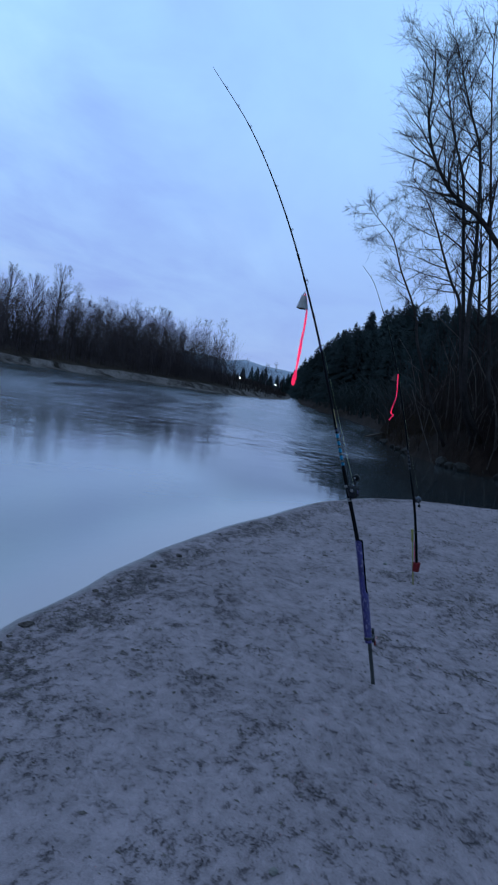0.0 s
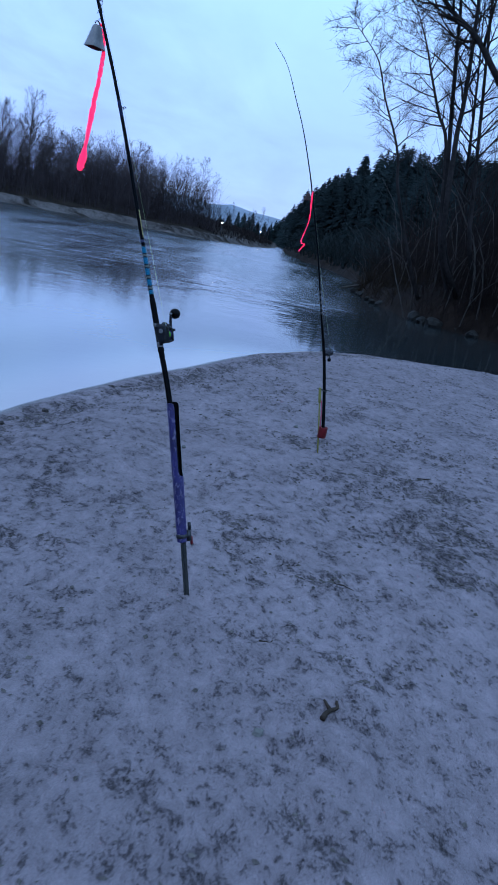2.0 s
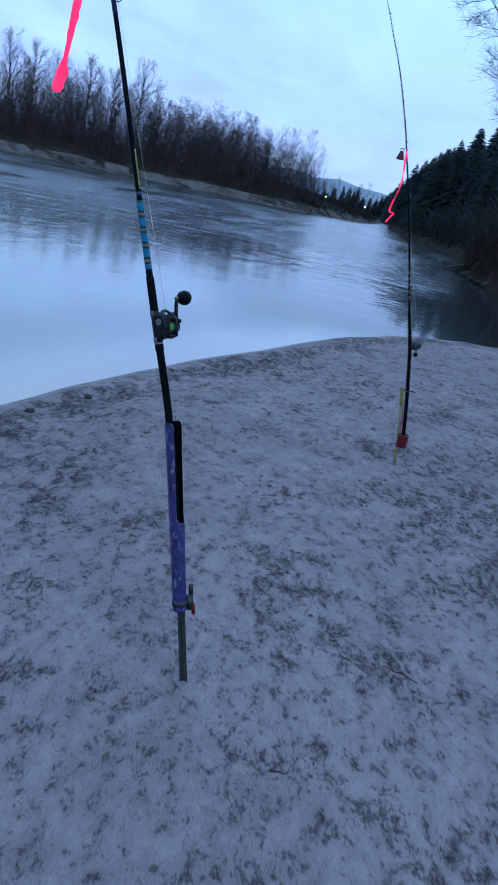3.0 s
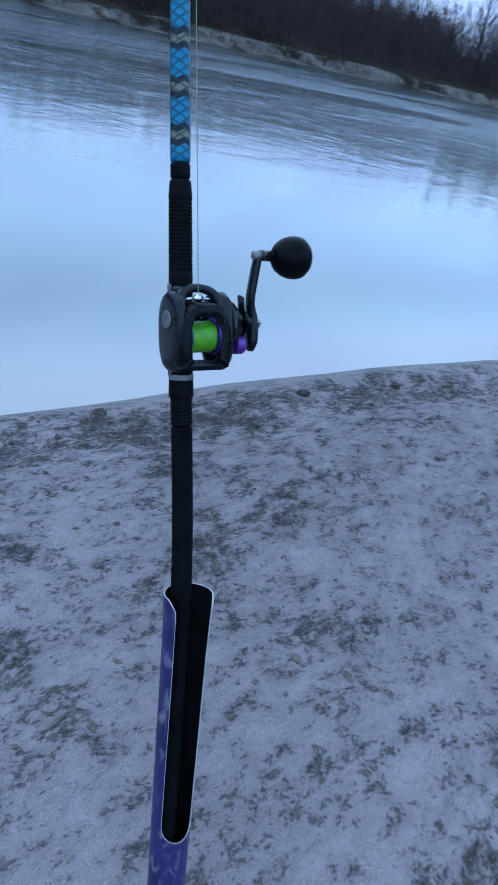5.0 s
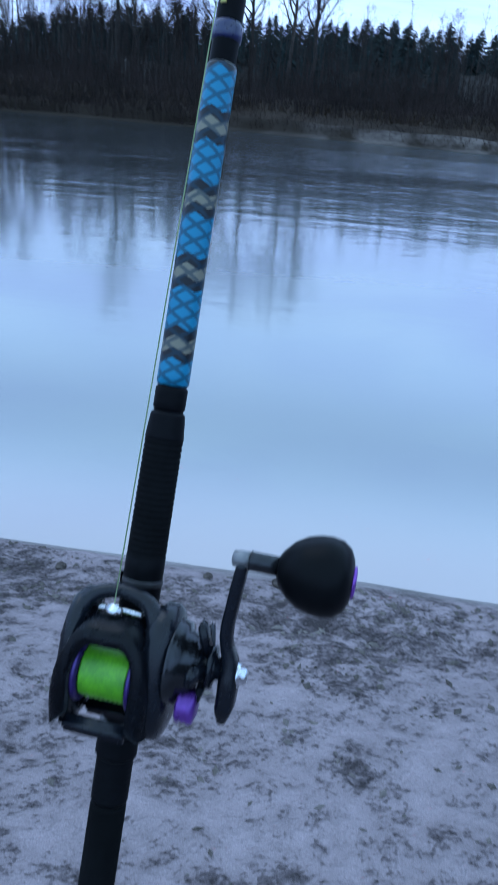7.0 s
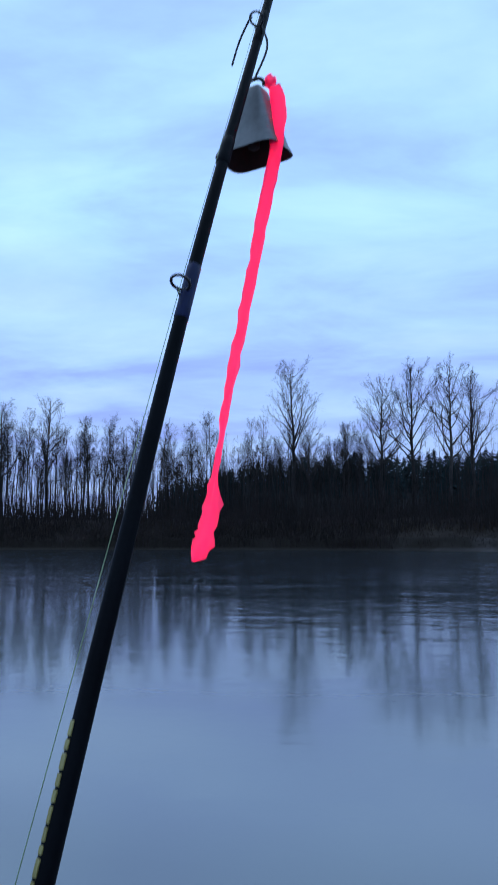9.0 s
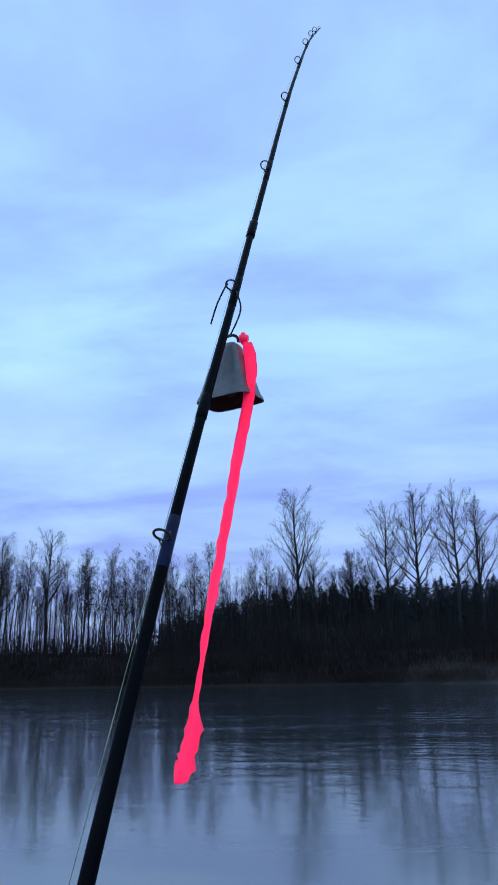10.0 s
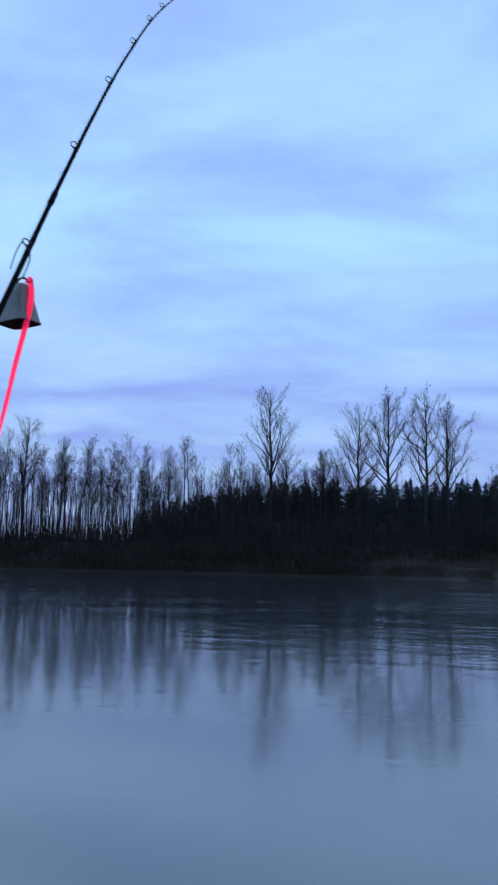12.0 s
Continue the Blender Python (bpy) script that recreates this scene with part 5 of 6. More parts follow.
        box(bm, (0.0090, 0.0034, 0.0180), (0, 0, 0.0160), 0.0014, Matrix.Translation((0.024, 0.0480, 0.0075)) @ Matrix.Rotation(2 * math.pi * k / 5 + 0.30, 4, "Y") @ Matrix.Rotation(0.26, 4, "X"))
        fin("star_arm", bm, REELBODY, body)
    # handle: a flat cranked arm
    mid = smooth_path([(0.024, 0.0570, -0.018), (0.024, 0.0575, -0.004), (0.025, 0.0570, 0.012), (0.028, 0.0535, 0.026), (0.031, 0.0550, 0.046), (0.034, 0.0570, 0.0640)], 5)
    wid = np.interp(np.linspace(0, 1, len(mid)), [0, 0.10, 0.28, 0.55, 0.9, 1], [0.0030, 0.0068, 0.0072, 0.0046, 0.0046, 0.0040])
    bm = bmesh.new()
    rows = []
    for p, q in zip(mid, wid):
        rows.append([bm.verts.new((p[0] + gx * q, p[1] + gy * q * 0.62, p[2])) for gx, gy in ((-1, -0.6), (-0.7, -1), (0.7, -1), (1, -0.6), (1, 0.6), (0.7, 1), (-0.7, 1), (-1, 0.6))])
    for c, d in zip(rows, rows[1:]):
        for k in range(8):
            bm.faces.new((c[k], c[(k + 1) % 8], d[(k + 1) % 8], d[k]))
    bm.faces.new(rows[0][::-1])
    bm.faces.new(rows[-1])
    fin("handle", bm, REELBODY, body, "bent black crank handle")
    turned("handle_nut", [(0.0058, 0), (0.0058, 0.003), (0.0040, 0.0035), (0.0040, 0.0060), (0.0025, 0.007)], (0.024, 0.0590, 0.0065), CHROME, body)
    turned("pivot_cap", [(0.0020, -0.0046), (0.0036, -0.0040), (0.0042, -0.001), (0.0042, 0.0035), (0.0030, 0.0040)], (0.034, 0.0560, 0.0645), STEEL, body, "round metal pivot cap")
    turned("knob_pin", [(0.0050, 0.003), (0.0046, 0.004), (0.0046, 0.023)], (0.034, 0.0570, 0.0645), GEARCASE, body, "worn metal knob pin")
    turned("knob", [(0.0060, 0.0), (0.0085, 0.0015), (0.0135, 0.006), (0.0168, 0.0115), (0.0184, 0.0175), (0.0187, 0.0225), (0.0178, 0.0275), (0.0148, 0.0315), (0.0100, 0.0338), (0.004, 0.0346)], (0.034, 0.0735, 0.0640), KNOBRUBBER, body, "round black power knob", 48)
    turned("knob_cap", [(0.0075, 0), (0.0075, 0.0016), (0.004, 0.0022)], (0.034, 0.1072, 0.0640), PURPLE, body, "purple knob cap")
    # two pale marks on the frame: a plain shape and bars that cannot be read
    bm = bmesh.new()
    box(bm, (0.0006, 0.0030, 0.0012), (0.0400, 0.0196, 0.0105), 0)
    box(bm, (0.0006, 0.0026, 0.0012), (0.0402, 0.0202, 0.0078), 0)
    box(bm, (0.0006, 0.0028, 0.0012), (0.0404, 0.0208, 0.0051), 0)
    fin("badge", bm, CHROME, body, "small pale maker's mark", False)
    turned("side_badge", [(0.0050, -0.0003), (0.0074, -0.0006), (0.0080, 0.0), (0.0074, 0.0010), (0.0040, 0.0012)], (0.0235, -0.0262, 0.010), STEEL, body, "worn metal side cap")
    return body


def build_first_rod():
    line = RodLine(ROD_LINE)
    rod = thing("fishing_rod", "long black fishing rod bent towards the river in a tube holder", "fishing rod", m=Matrix.Identity(4))
    z = line.at_z
    end = line.s[-1]
    s_wrap0, s_wrap1 = z(1.017), z(1.167)
    ss = np.linspace(z(1.0), end, 90)
    rad = np.interp((ss - ss[0]) / (ss[-1] - ss[0]), [0, 0.1, 0.45, 0.8, 1], [0.0076, 0.0068, 0.0046, 0.0024, 0.0011])
    raw("blank", *tubes([(np.array([line.point(s) for s in ss]), rad)], 16), BLANK, rod, "gloss black tapering blank")
    sleeve("rear_grip", line, 0.0, z(0.806), 0.0101, 0.0097, GRIP, rod, "long black rear grip", 20, 16, 210)
    sleeve("grip_band", line, z(0.808), z(0.831), 0.0099, 0.0099, BLANK, rod, "ridged black band", grooves=8)
    sleeve("seat_nut", line, z(0.832), z(0.846), 0.0112, 0.0108, BLANK, rod)
    sleeve("seat_ring", line, z(0.8462), z(0.8500), 0.0111, 0.0111, STEEL, rod, "pale metal ring")
    for z0, z1 in ((0.850, 0.862), (0.911, 0.923)):
        # pale clamp plates on the back of the reel seat
        v, f = [], []
        ss2, aa = np.linspace(z(z0), z(z1), 4), np.linspace(-0.85, 0.85, 13)
        for s2 in ss2:
            mm = line.axes(s2, (-0.78, -0.63, 0.0))
            v += [tuple(mm @ Vector((0.0116 * math.cos(q), 0.0116 * math.sin(q), 0))) for q in aa]
            v += [tuple(mm @ Vector((0.0100 * math.cos(q), 0.0100 * math.sin(q), 0))) for q in aa]
        for i in range(3):
            for k in range(12):
                p, q = i * 26 + k, (i + 1) * 26 + k
                f += [(p, p + 1, q + 1, q), (p + 13, q + 13, q + 14, p + 14)]
        for k in range(12):
            f += [(k, k + 13, k + 14, k + 1), (78 + k, 79 + k, 92 + k, 91 + k)]
        raw("clamp_plate", v, f, STEEL, rod, "pale metal clamp plate")
    sleeve("reel_seat", line, z(0.848), z(0.932), 0.0104, 0.0104, BLANK, rod)
    sleeve("seat_ring", line, z(0.9185), z(0.9205), 0.0109, 0.0109, DARKSTEEL, rod, "dull metal ring")
    sleeve("foregrip", line, z(0.925), z(0.990), 0.0104, 0.0100, GRIP, rod, "ridged black foregrip", grooves=22)
    sleeve("winding_check", line, z(0.990), z(1.002), 0.0102, 0.0090, BLANK, rod)
    wrap = sleeve("thread_wrap", line, s_wrap0, s_wrap1, 0.0085, 0.0079, wrap_material(), rod, "blue, grey and black cross-wound thread", 40, 24)
    # unroll the wrap: round the rod and along it
    me = wrap.data
    uv = me.uv_layers.new(name="UVMap")
    sides = 24
    for poly in me.polygons:
        for li, vi in zip(poly.loop_indices, poly.vertices):
            u = (vi % sides) / sides
            uv.data[li].uv = (u, (vi // sides) / 41.0)
        us = [uv.data[li].uv[0] for li in poly.loop_indices]
        if max(us) - min(us) > 0.5:
            for li in poly.loop_indices:
                if uv.data[li].uv[0] < 0.5:
                    uv.data[li].uv = (uv.data[li].uv[0] + 1.0, uv.data[li].uv[1])
    sleeve("thread_band", line, z(1.180), z(1.186), 0.0078, 0.0078, BLUEBAND, rod, "deep blue thread band", 4)
    sleeve("thread_band", line, z(1.005), z(1.0145), 0.0084, 0.0084, BLANK, rod, "", 4)
    # gold lettering on the blank that cannot be read: plain bars
    s = z(1.194)
    rg = np.random.default_rng(3)
    bars = bmesh.new()
    while s < z(1.272):
        ln = 0.004 + 0.007 * rg.random()
        fr = line.axes(s + ln / 2, (0.8, -0.6, 0.0))
        box(bars, (0.0008, 0.0030 + 0.0016 * rg.random(), ln), (0.0069, 0, 0), 0.0, fr)
        s += ln + 0.002
    part("lettering", bars, GOLD, rod, "unreadable gold lettering", False)
    for zz, r in ((1.586, 0.0078), (1.900, 0.0068), (2.143, 0.0062), (2.353, 0.0058), (2.515, 0.0053), (2.635, 0.0049), (2.730, 0.0046), (2.815, 0.0044)):
        sg = z(zz)
        ring_guide(line, sg, r, rod)
        rb = float(np.interp((sg - ss[0]) / (ss[-1] - ss[0]), [0, 0.1, 0.45, 0.8, 1], [0.0080, 0.0072, 0.0050, 0.0028, 0.0015]))
        w = 0.026 if zz < 1.6 else 0.024
        sleeve("guide_binding", line, sg - w, sg + w, rb, rb * 0.97, NAVYBAND if zz < 1.6 else BLANK, rod, "navy thread binding" if zz < 1.6 else "", 6, 12)
    ring_guide(line, end, 0.0030, rod, 0.6)
    for zz in (1.72, 2.0):
        sg = z(zz)
        sleeve("ferrule", line, sg, sg + 0.03, 0.0060 - 0.0012 * (zz - 1.7), 0.0057 - 0.0012 * (zz - 1.7), BLANK, rod, "", 4, 14)
    reel_at = line.axes(z(0.886), OUT)
    build_reel(rod, reel_at)
    # the line from the reel through the guides to the tip
    pts = [tuple(reel_at @ Vector((0.034, -0.002, 0.031)))]
    for zz, r in ((1.586, 0.0078), (1.900, 0.0068), (2.143, 0.0062), (2.353, 0.0058), (2.515, 0.0053), (2.635, 0.0049), (2.730, 0.0046), (2.815, 0.0044)):
        pts.append(tuple(line.axes(z(zz), OUT) @ Vector((r * 1.5, 0, 0))))
    tip = Vector(line.point(end))
    pts.append(tuple(tip))
    raw("line", *tubes([(np.array(pts), np.interp(np.arange(len(pts)), [0, 1, 2], [0.00036, 0.00030, 0.00018]))], 5), FISHLINE, rod, "thin pale fishing line")
    return rod, line


ROD1, LINE1 = build_first_rod()


def build_tube_holder():
    """A painted plastic tube with an open slot, clamped to a steel stake pushed into the sand."""
    ob = thing("rod_holder", "scuffed blue plastic tube holder on a steel stake", "rod holder", m=Matrix.Identity(4))
    base, top = np.array([0.002, 0.047, 0.0]), np.array([-0.164, 0.124, 0.675])
    a = unit(top - base)
    u = np.array([0.93, -0.36, 0.0])
    u = unit(u - a * (a @ u))
    v = np.cross(a, u)
    length = np.linalg.norm(top - base)
    r, w = 0.0225, 0.0014
    s0, s1, slot = 0.186, length - 0.010, length - 0.272
    rows_s = np.concatenate([np.linspace(s0, slot - 0.004, 20), slot + 0.0176 * (1 - np.cos(np.linspace(0, math.pi / 2, 14))), np.linspace(slot + 0.03, s1 - 0.03, 20), np.linspace(s1 - 0.027, s1, 12)])
    n, seg = len(rows_s) - 1, 44

    def skin(radius, flip, mat, name, label):
        verts, faces = [], []
        for i in range(n + 1):
            s = rows_s[i]
            taper = 0.80 + 0.19 * (s - s0) / (s1 - s0)
            open_half = 0.0
            if s > slot:
                open_half = radians(55) * math.sqrt(max(0.0, 1 - max(0.0, 1 - (s - slot) / 0.0176) ** 2))
                if s > s1 - 0.013:
                    f = (s - s1 + 0.013) / 0.013
                    open_half += radians(24) * f * f
            for k in range(seg + 1):
                t = open_half + (2 * math.pi - 2 * open_half) * k / seg
                p = base + a * s + (radius * taper + 0.0012 * max(0.0, (s - s1 + 0.07) / 0.07) ** 1.5) * (u * math.cos(t) + v * math.sin(t))
                verts.append(tuple(p))
        for i in range(n):
            for k in range(seg):
                q = (i * (seg + 1) + k, i * (seg + 1) + k + 1, (i + 1) * (seg + 1) + k + 1, (i + 1) * (seg + 1) + k)
                faces.append(q[::-1] if flip else q)
        return raw(name, verts, faces, mat, ob, label), verts

    outer, vo = skin(r, False, TUBEBLUE, "tube", "scuffed dark blue tube with an open slot")
    inner, vi = skin(r - w, True, TUBEDARK, "lining", "dark inside of the tube")
    # the cut edge all round the slot and the mouth
    verts, faces = [], []
    row = seg + 1
    rim = [i * row for i in range(n + 1)] + [n * row + k for k in range(1, row)] + [i * row + seg for i in range(n - 1, -1, -1)]
    for q in rim:
        verts += [vo[q], vi[q]]
    faces = [(2 * k, 2 * k + 1, 2 * k + 3, 2 * k + 2) for k in range(len(rim) - 1)]
    raw("cut_edge", verts, faces, TUBEWHITE, ob, "pale cut plastic edge", smooth=False)
    # angle-iron stake
    bm = bmesh.new()
    fr = Matrix.Identity(4)
    for k in range(3):
        fr[k][0], fr[k][1], fr[k][2] = u[k], v[k], a[k]
    for q in range(3):
        fr[q][3] = base[q]
    box(bm, (0.0032, 0.014, 0.50), (-0.002, 0.0, 0.06), 0.0008, fr)
    box(bm, (0.013, 0.0032, 0.50), (0.0060, 0.0054, 0.06), 0.0008, fr)
    part("stake", bm, STAKESTEEL, ob, "grey steel angle stake", False)
    # clamp with its lever
    c = base + a * 0.207
    r = 0.82 * r
    side = unit(np.array([0.86, 0.50, 0.0]) - a * (a @ np.array([0.86, 0.50, 0.0])))
    bm = lathe([(r + 0.0004, -0.007), (r + 0.0018, -0.0065), (r + 0.0018, 0.0065), (r + 0.0004, 0.007)], 28)
    fr2 = fr.copy()
    for k in range(3):
        fr2[k][3] = c[k]
    bmesh.ops.transform(bm, matrix=fr2, verts=bm.verts)
    clamp = part("clamp", bm, DARKSTEEL, ob, "dark steel hose clamp")
    bm = bmesh.new()
    fr3 = Matrix.Identity(4)
    w3 = np.cross(a, side)
    for k in range(3):
        fr3[k][0], fr3[k][1], fr3[k][2], fr3[k][3] = side[k], w3[k], a[k], c[k]
    box(bm, (0.020, 0.016, 0.040), (r + 0.008, 0, -0.004), 0.003, fr3)
    box(bm, (0.010, 0.012, 0.030), (r + 0.014, 0, 0.030), 0.002, fr3)
    part("latch", bm, DARKSTEEL, clamp)
    bm = bmesh.new()
    box(bm, (0.010, 0.010, 0.034), (r + 0.019, 0, -0.024), 0.003, fr3)
    part("lever", bm, RED, clamp, "red plastic lever")
    return ob


build_tube_holder()


def tape(name, points, width, across, mat, parent, label, twist=0.0, kinks=0.0, seed=1, broad=None):
    """A strip of flagging tape that hangs along points, with folded edges and a slight thickness."""
    rg = np.random.default_rng(seed)
    p = smooth_path(points, 8)
    n = len(p)
    bm = bmesh.new()
    rows = []
    ac = np.array(across, float)
    for i in range(n):
        f = i / (n - 1)
        t = unit(p[min(i + 1, n - 1)] - p[max(i - 1, 0)])
        ang = twist * f + 0.12 * math.sin(9 * f + seed)
        side = unit(ac - t * (ac @ t))
        out = np.cross(t, side)
        sd = side * math.cos(ang) + out * math.sin(ang)
        ot = np.cross(t, sd)
        w = width * float(np.interp(f, *broad)) if broad else width * (0.80 + 0.22 * math.sin(13 * f + 2 * seed) + 0.1 * rg.normal()) * (0.55 if i == 0 else 1)
        rows.append([bm.verts.new(tuple(p[i] + sd * w * g / 2 + ot * kinks * width * (0.25 * math.cos(3 * g + 6 * f)))) for g in (-1 + 0.13 * rg.normal(), -0.5, 0, 0.5, 1 + 0.13 * rg.normal())])
    for a, b in zip(rows, rows[1:]):
        for k in range(4):
            bm.faces.new((a[k], a[k + 1], b[k + 1], b[k]))
    bmesh.ops.solidify(bm, geom=list(bm.faces), thickness=0.0005)
    return part(name, bm, mat, parent, label)


def build_bell(name, at, h, wide, deep, turn, label, hang, mat, inside, tilt=0.0):
    """A pressed steel bell: four flaring sides, a rolled rim, a loop, and its cord up to the rod."""
    ob = thing(name, label, "bell", m=Matrix.Translation(at) @ pose(0, 0, 0, 0, tilt, turn))
    seg = 28

    def shell(scale, zs):
        bm = bmesh.new()
        rings = []
        for f in zs:
            ring = []
            wx, wy = (0.36 + 0.64 * f) * wide / 2, (0.42 + 0.58 * f) * deep / 2
            if f < 0.06:
                wx, wy = wx * (0.80 + 3.3 * f), wy * (0.80 + 3.3 * f)
            if f > 0.93:
                wx, wy = wx * 1.03, wy * 1.03
            for k in range(seg):
                a = 2 * math.pi * k / seg
                c, s = math.cos(a), math.sin(a)
                ring.append(bm.verts.new((wx * scale * math.copysign(abs(c) ** 0.36, c), wy * scale * math.copysign(abs(s) ** 0.36, s), -h * f)))
            rings.append(ring)
        for a, b in zip(rings, rings[1:]):
            for k in range(seg):
                bm.faces.new((a[k], b[k], b[(k + 1) % seg], a[(k + 1) % seg]))
        bm.faces.new(rings[0])
        return bm

    zs = [0.0, 0.04, 0.12, 0.3, 0.5, 0.7, 0.88, 0.94, 1.0]
    part("shell", shell(1.0, zs), mat, ob, "flared pressed steel bell")
    part("inside", shell(0.94, [0.04, 0.3, 0.7, 1.0]), inside, ob, "rusty inside of the bell")
    bm = lathe([(0.002, -h * 0.9), (0.006, -h * 0.86), (0.006, -h * 0.80), (0.002, -h * 0.76), (0.001, -h * 0.3)], 12)
    part("clapper", bm, inside, ob)
    a = np.linspace(-0.2, math.pi + 0.2, 12)
    raw("loop", *tubes([(np.stack([0.012 * np.cos(a), np.zeros(12), 0.003 + 0.009 * np.sin(a)], -1), np.full(12, 0.0018))], 8), DARKSTEEL, ob, "dark wire loop")
    top = ob.matrix_world.inverted() @ Vector(hang)
    mid = (top * 0.5) + Vector((0.013, -0.004, 0.004))
    raw("cord", *tubes([(smooth_path([(0, 0, 0.010), tuple(mid), tuple(top)], 6), np.full(13, 0.0011))], 6), CORD, ob, "thin black cord")
    return ob


def local_points(ob, pts):
    inv = ob.matrix_world.inverted()
    return [tuple(inv @ Vector(p)) for p in pts]


hang1 = tuple(LINE1.axes(LINE1.at_z(1.900), OUT) @ Vector((0.004, 0.004, -0.004)))
BELL1 = build_bell("bell", (-0.622, 0.276, 1.828), 0.069, 0.068, 0.046, 66, "dull grey steel cowbell hung by a cord with pink tape", hang1, BELLSTEEL, BELLINSIDE)
tape("ribbon", local_points(BELL1, [(-0.614, 0.294, 1.826), (-0.606, 0.301, 1.800), (-0.597, 0.300, 1.752), (-0.597, 0.287, 1.683), (-0.600, 0.273, 1.608), (-0.602, 0.256, 1.526), (-0.604, 0.243, 1.452), (-0.607, 0.233, 1.398), (-0.612, 0.219, 1.369)]), 0.0212, tuple(BELL1.matrix_world.to_3x3().inverted() @ Vector((0.66, 0.75, 0))), PINK, BELL1, "fluorescent pink flagging tape", 0.0, 0.3, 2, ((0, 0.06, 0.14, 0.27, 0.42, 0.56, 0.70, 0.76, 0.84, 0.92, 0.97, 1), (0.5, 0.95, 1.0, 0.80, 0.78, 0.95, 0.64, 0.48, 1.60, 1.25, 1.10, 0.20)))
bm = bmesh.new()
box(bm, (0.012, 0.012, 0.014), local_points(BELL1, [(-0.616, 0.293, 1.832)])[0], 0.004)
part("tape_knot", bm, PINK, BELL1)
# the cord's knot and loose end on the guide
raw("cord_knot", *tubes([(smooth_path(local_points(BELL1, [tuple(np.array(hang1) + d) for d in ((0.004, -0.010, 0.008), (0.012, -0.012, -0.002), (0.008, -0.022, -0.020), (0.004, -0.030, -0.042))]), 5), np.full(16, 0.0011))], 6), CORD, BELL1, "loose cord end")


# ---- the second rod, farther along the bar ----
ROD2_LINE = [(0.722, 2.630, 0.040), (0.672, 2.652, 0.320), (0.612, 2.678, 0.600), (0.549, 2.702, 0.821), (0.431, 2.745, 1.253), (0.313, 2.783, 1.628), (0.274, 2.795, 1.746), (0.180, 2.818, 1.990), (0.098, 2.836, 2.161), (0.001, 2.855, 2.355), (-0.107, 2.868, 2.479)]


def build_second_rod():
    line = RodLine(ROD2_LINE)
    rod = thing("fishing_rod", "slim dark fishing rod with round reel in a red cup", "fishing rod", m=Matrix.Identity(4))
    end = line.s[-1]
    z = line.at_z
    ss = np.linspace(z(0.62), end, 60)
    raw("blank", *tubes([(np.array([line.point(s) for s in ss]), np.interp(np.linspace(0, 1, 60), [0, 0.4, 0.8, 1], [0.0072, 0.005, 0.0026, 0.0013]))], 12), BLANK, rod, "slim dark blank")
    sleeve("rear_grip", line, 0.0, z(0.555), 0.0115, 0.0105, GRIP, rod, "black rear grip", 12, 14)
    sleeve("reel_seat", line, z(0.555), z(0.655), 0.0105, 0.0105, BLANK, rod, "", 6, 14)
    sleeve("foregrip", line, z(0.655), z(0.80), 0.0105, 0.0085, GRIP, rod, "black foregrip", 8, 14)
    for k in range(5):
        s = z(0.86) + 0.035 * k
        sleeve("thread_wrap", line, s, s + 0.014, 0.0080, 0.0079, GREYTHREAD, rod, "dull grey thread", 4, 12)
    for zz, r in ((1.10, 0.008), (1.40, 0.0062), (1.66, 0.0052), (1.90, 0.0045), (2.10, 0.0040), (2.26, 0.0036), (2.40, 0.0033)):
        ring_guide(line, z(zz), r, rod)
    m = line.axes(z(0.612), (1.0, -0.25, 0))
    drum = lathe([(0.012, -0.021), (0.024, -0.0205), (0.027, -0.017), (0.027, -0.012), (0.022, -0.0115), (0.022, 0.0115), (0.027, 0.012), (0.027, 0.017), (0.024, 0.0205), (0.012, 0.021)], 28)
    bmesh.ops.transform(drum, matrix=m @ Matrix.Translation((0.036, 0, 0)) @ Matrix.Rotation(math.pi / 2, 4, "X"), verts=drum.verts)
    reel = part("reel", drum, REELGLOSS, rod, "round dark multiplier reel")
    bm = bmesh.new()
    box(bm, (0.014, 0.018, 0.05), (0.013, 0, 0), 0.003, m)
    part("reel_foot", bm, DARKSTEEL, reel)
    bm = bmesh.new()
    box(bm, (0.008, 0.004, 0.060), (0.040, -0.030, -0.022), 0.0015, m)
    part("handle", bm, REELGLOSS, reel)
    kb = lathe([(0.004, 0), (0.011, 0.004), (0.013, 0.012), (0.010, 0.020), (0.004, 0.022)], 18)
    bmesh.ops.transform(kb, matrix=m @ Matrix.Translation((0.040, -0.032, -0.050)) @ Matrix.Rotation(math.pi / 2, 4, "X"), verts=kb.verts)
    part("knob", kb, KNOBRUBBER, reel, "black handle knob")
    tip = line.point(end)
    pts = [tuple(m @ Vector((0.045, 0, 0.02)))] + [tuple(line.axes(z(zz), OUT) @ Vector((0.012, 0, 0))) for zz in (1.10, 1.66, 2.10, 2.40)] + [tuple(tip)]
    raw("line", *tubes([(np.array(pts), np.full(len(pts), 0.0002))], 5), FISHLINE, rod, "thin pale fishing line")
    return line


LINE2 = build_second_rod()


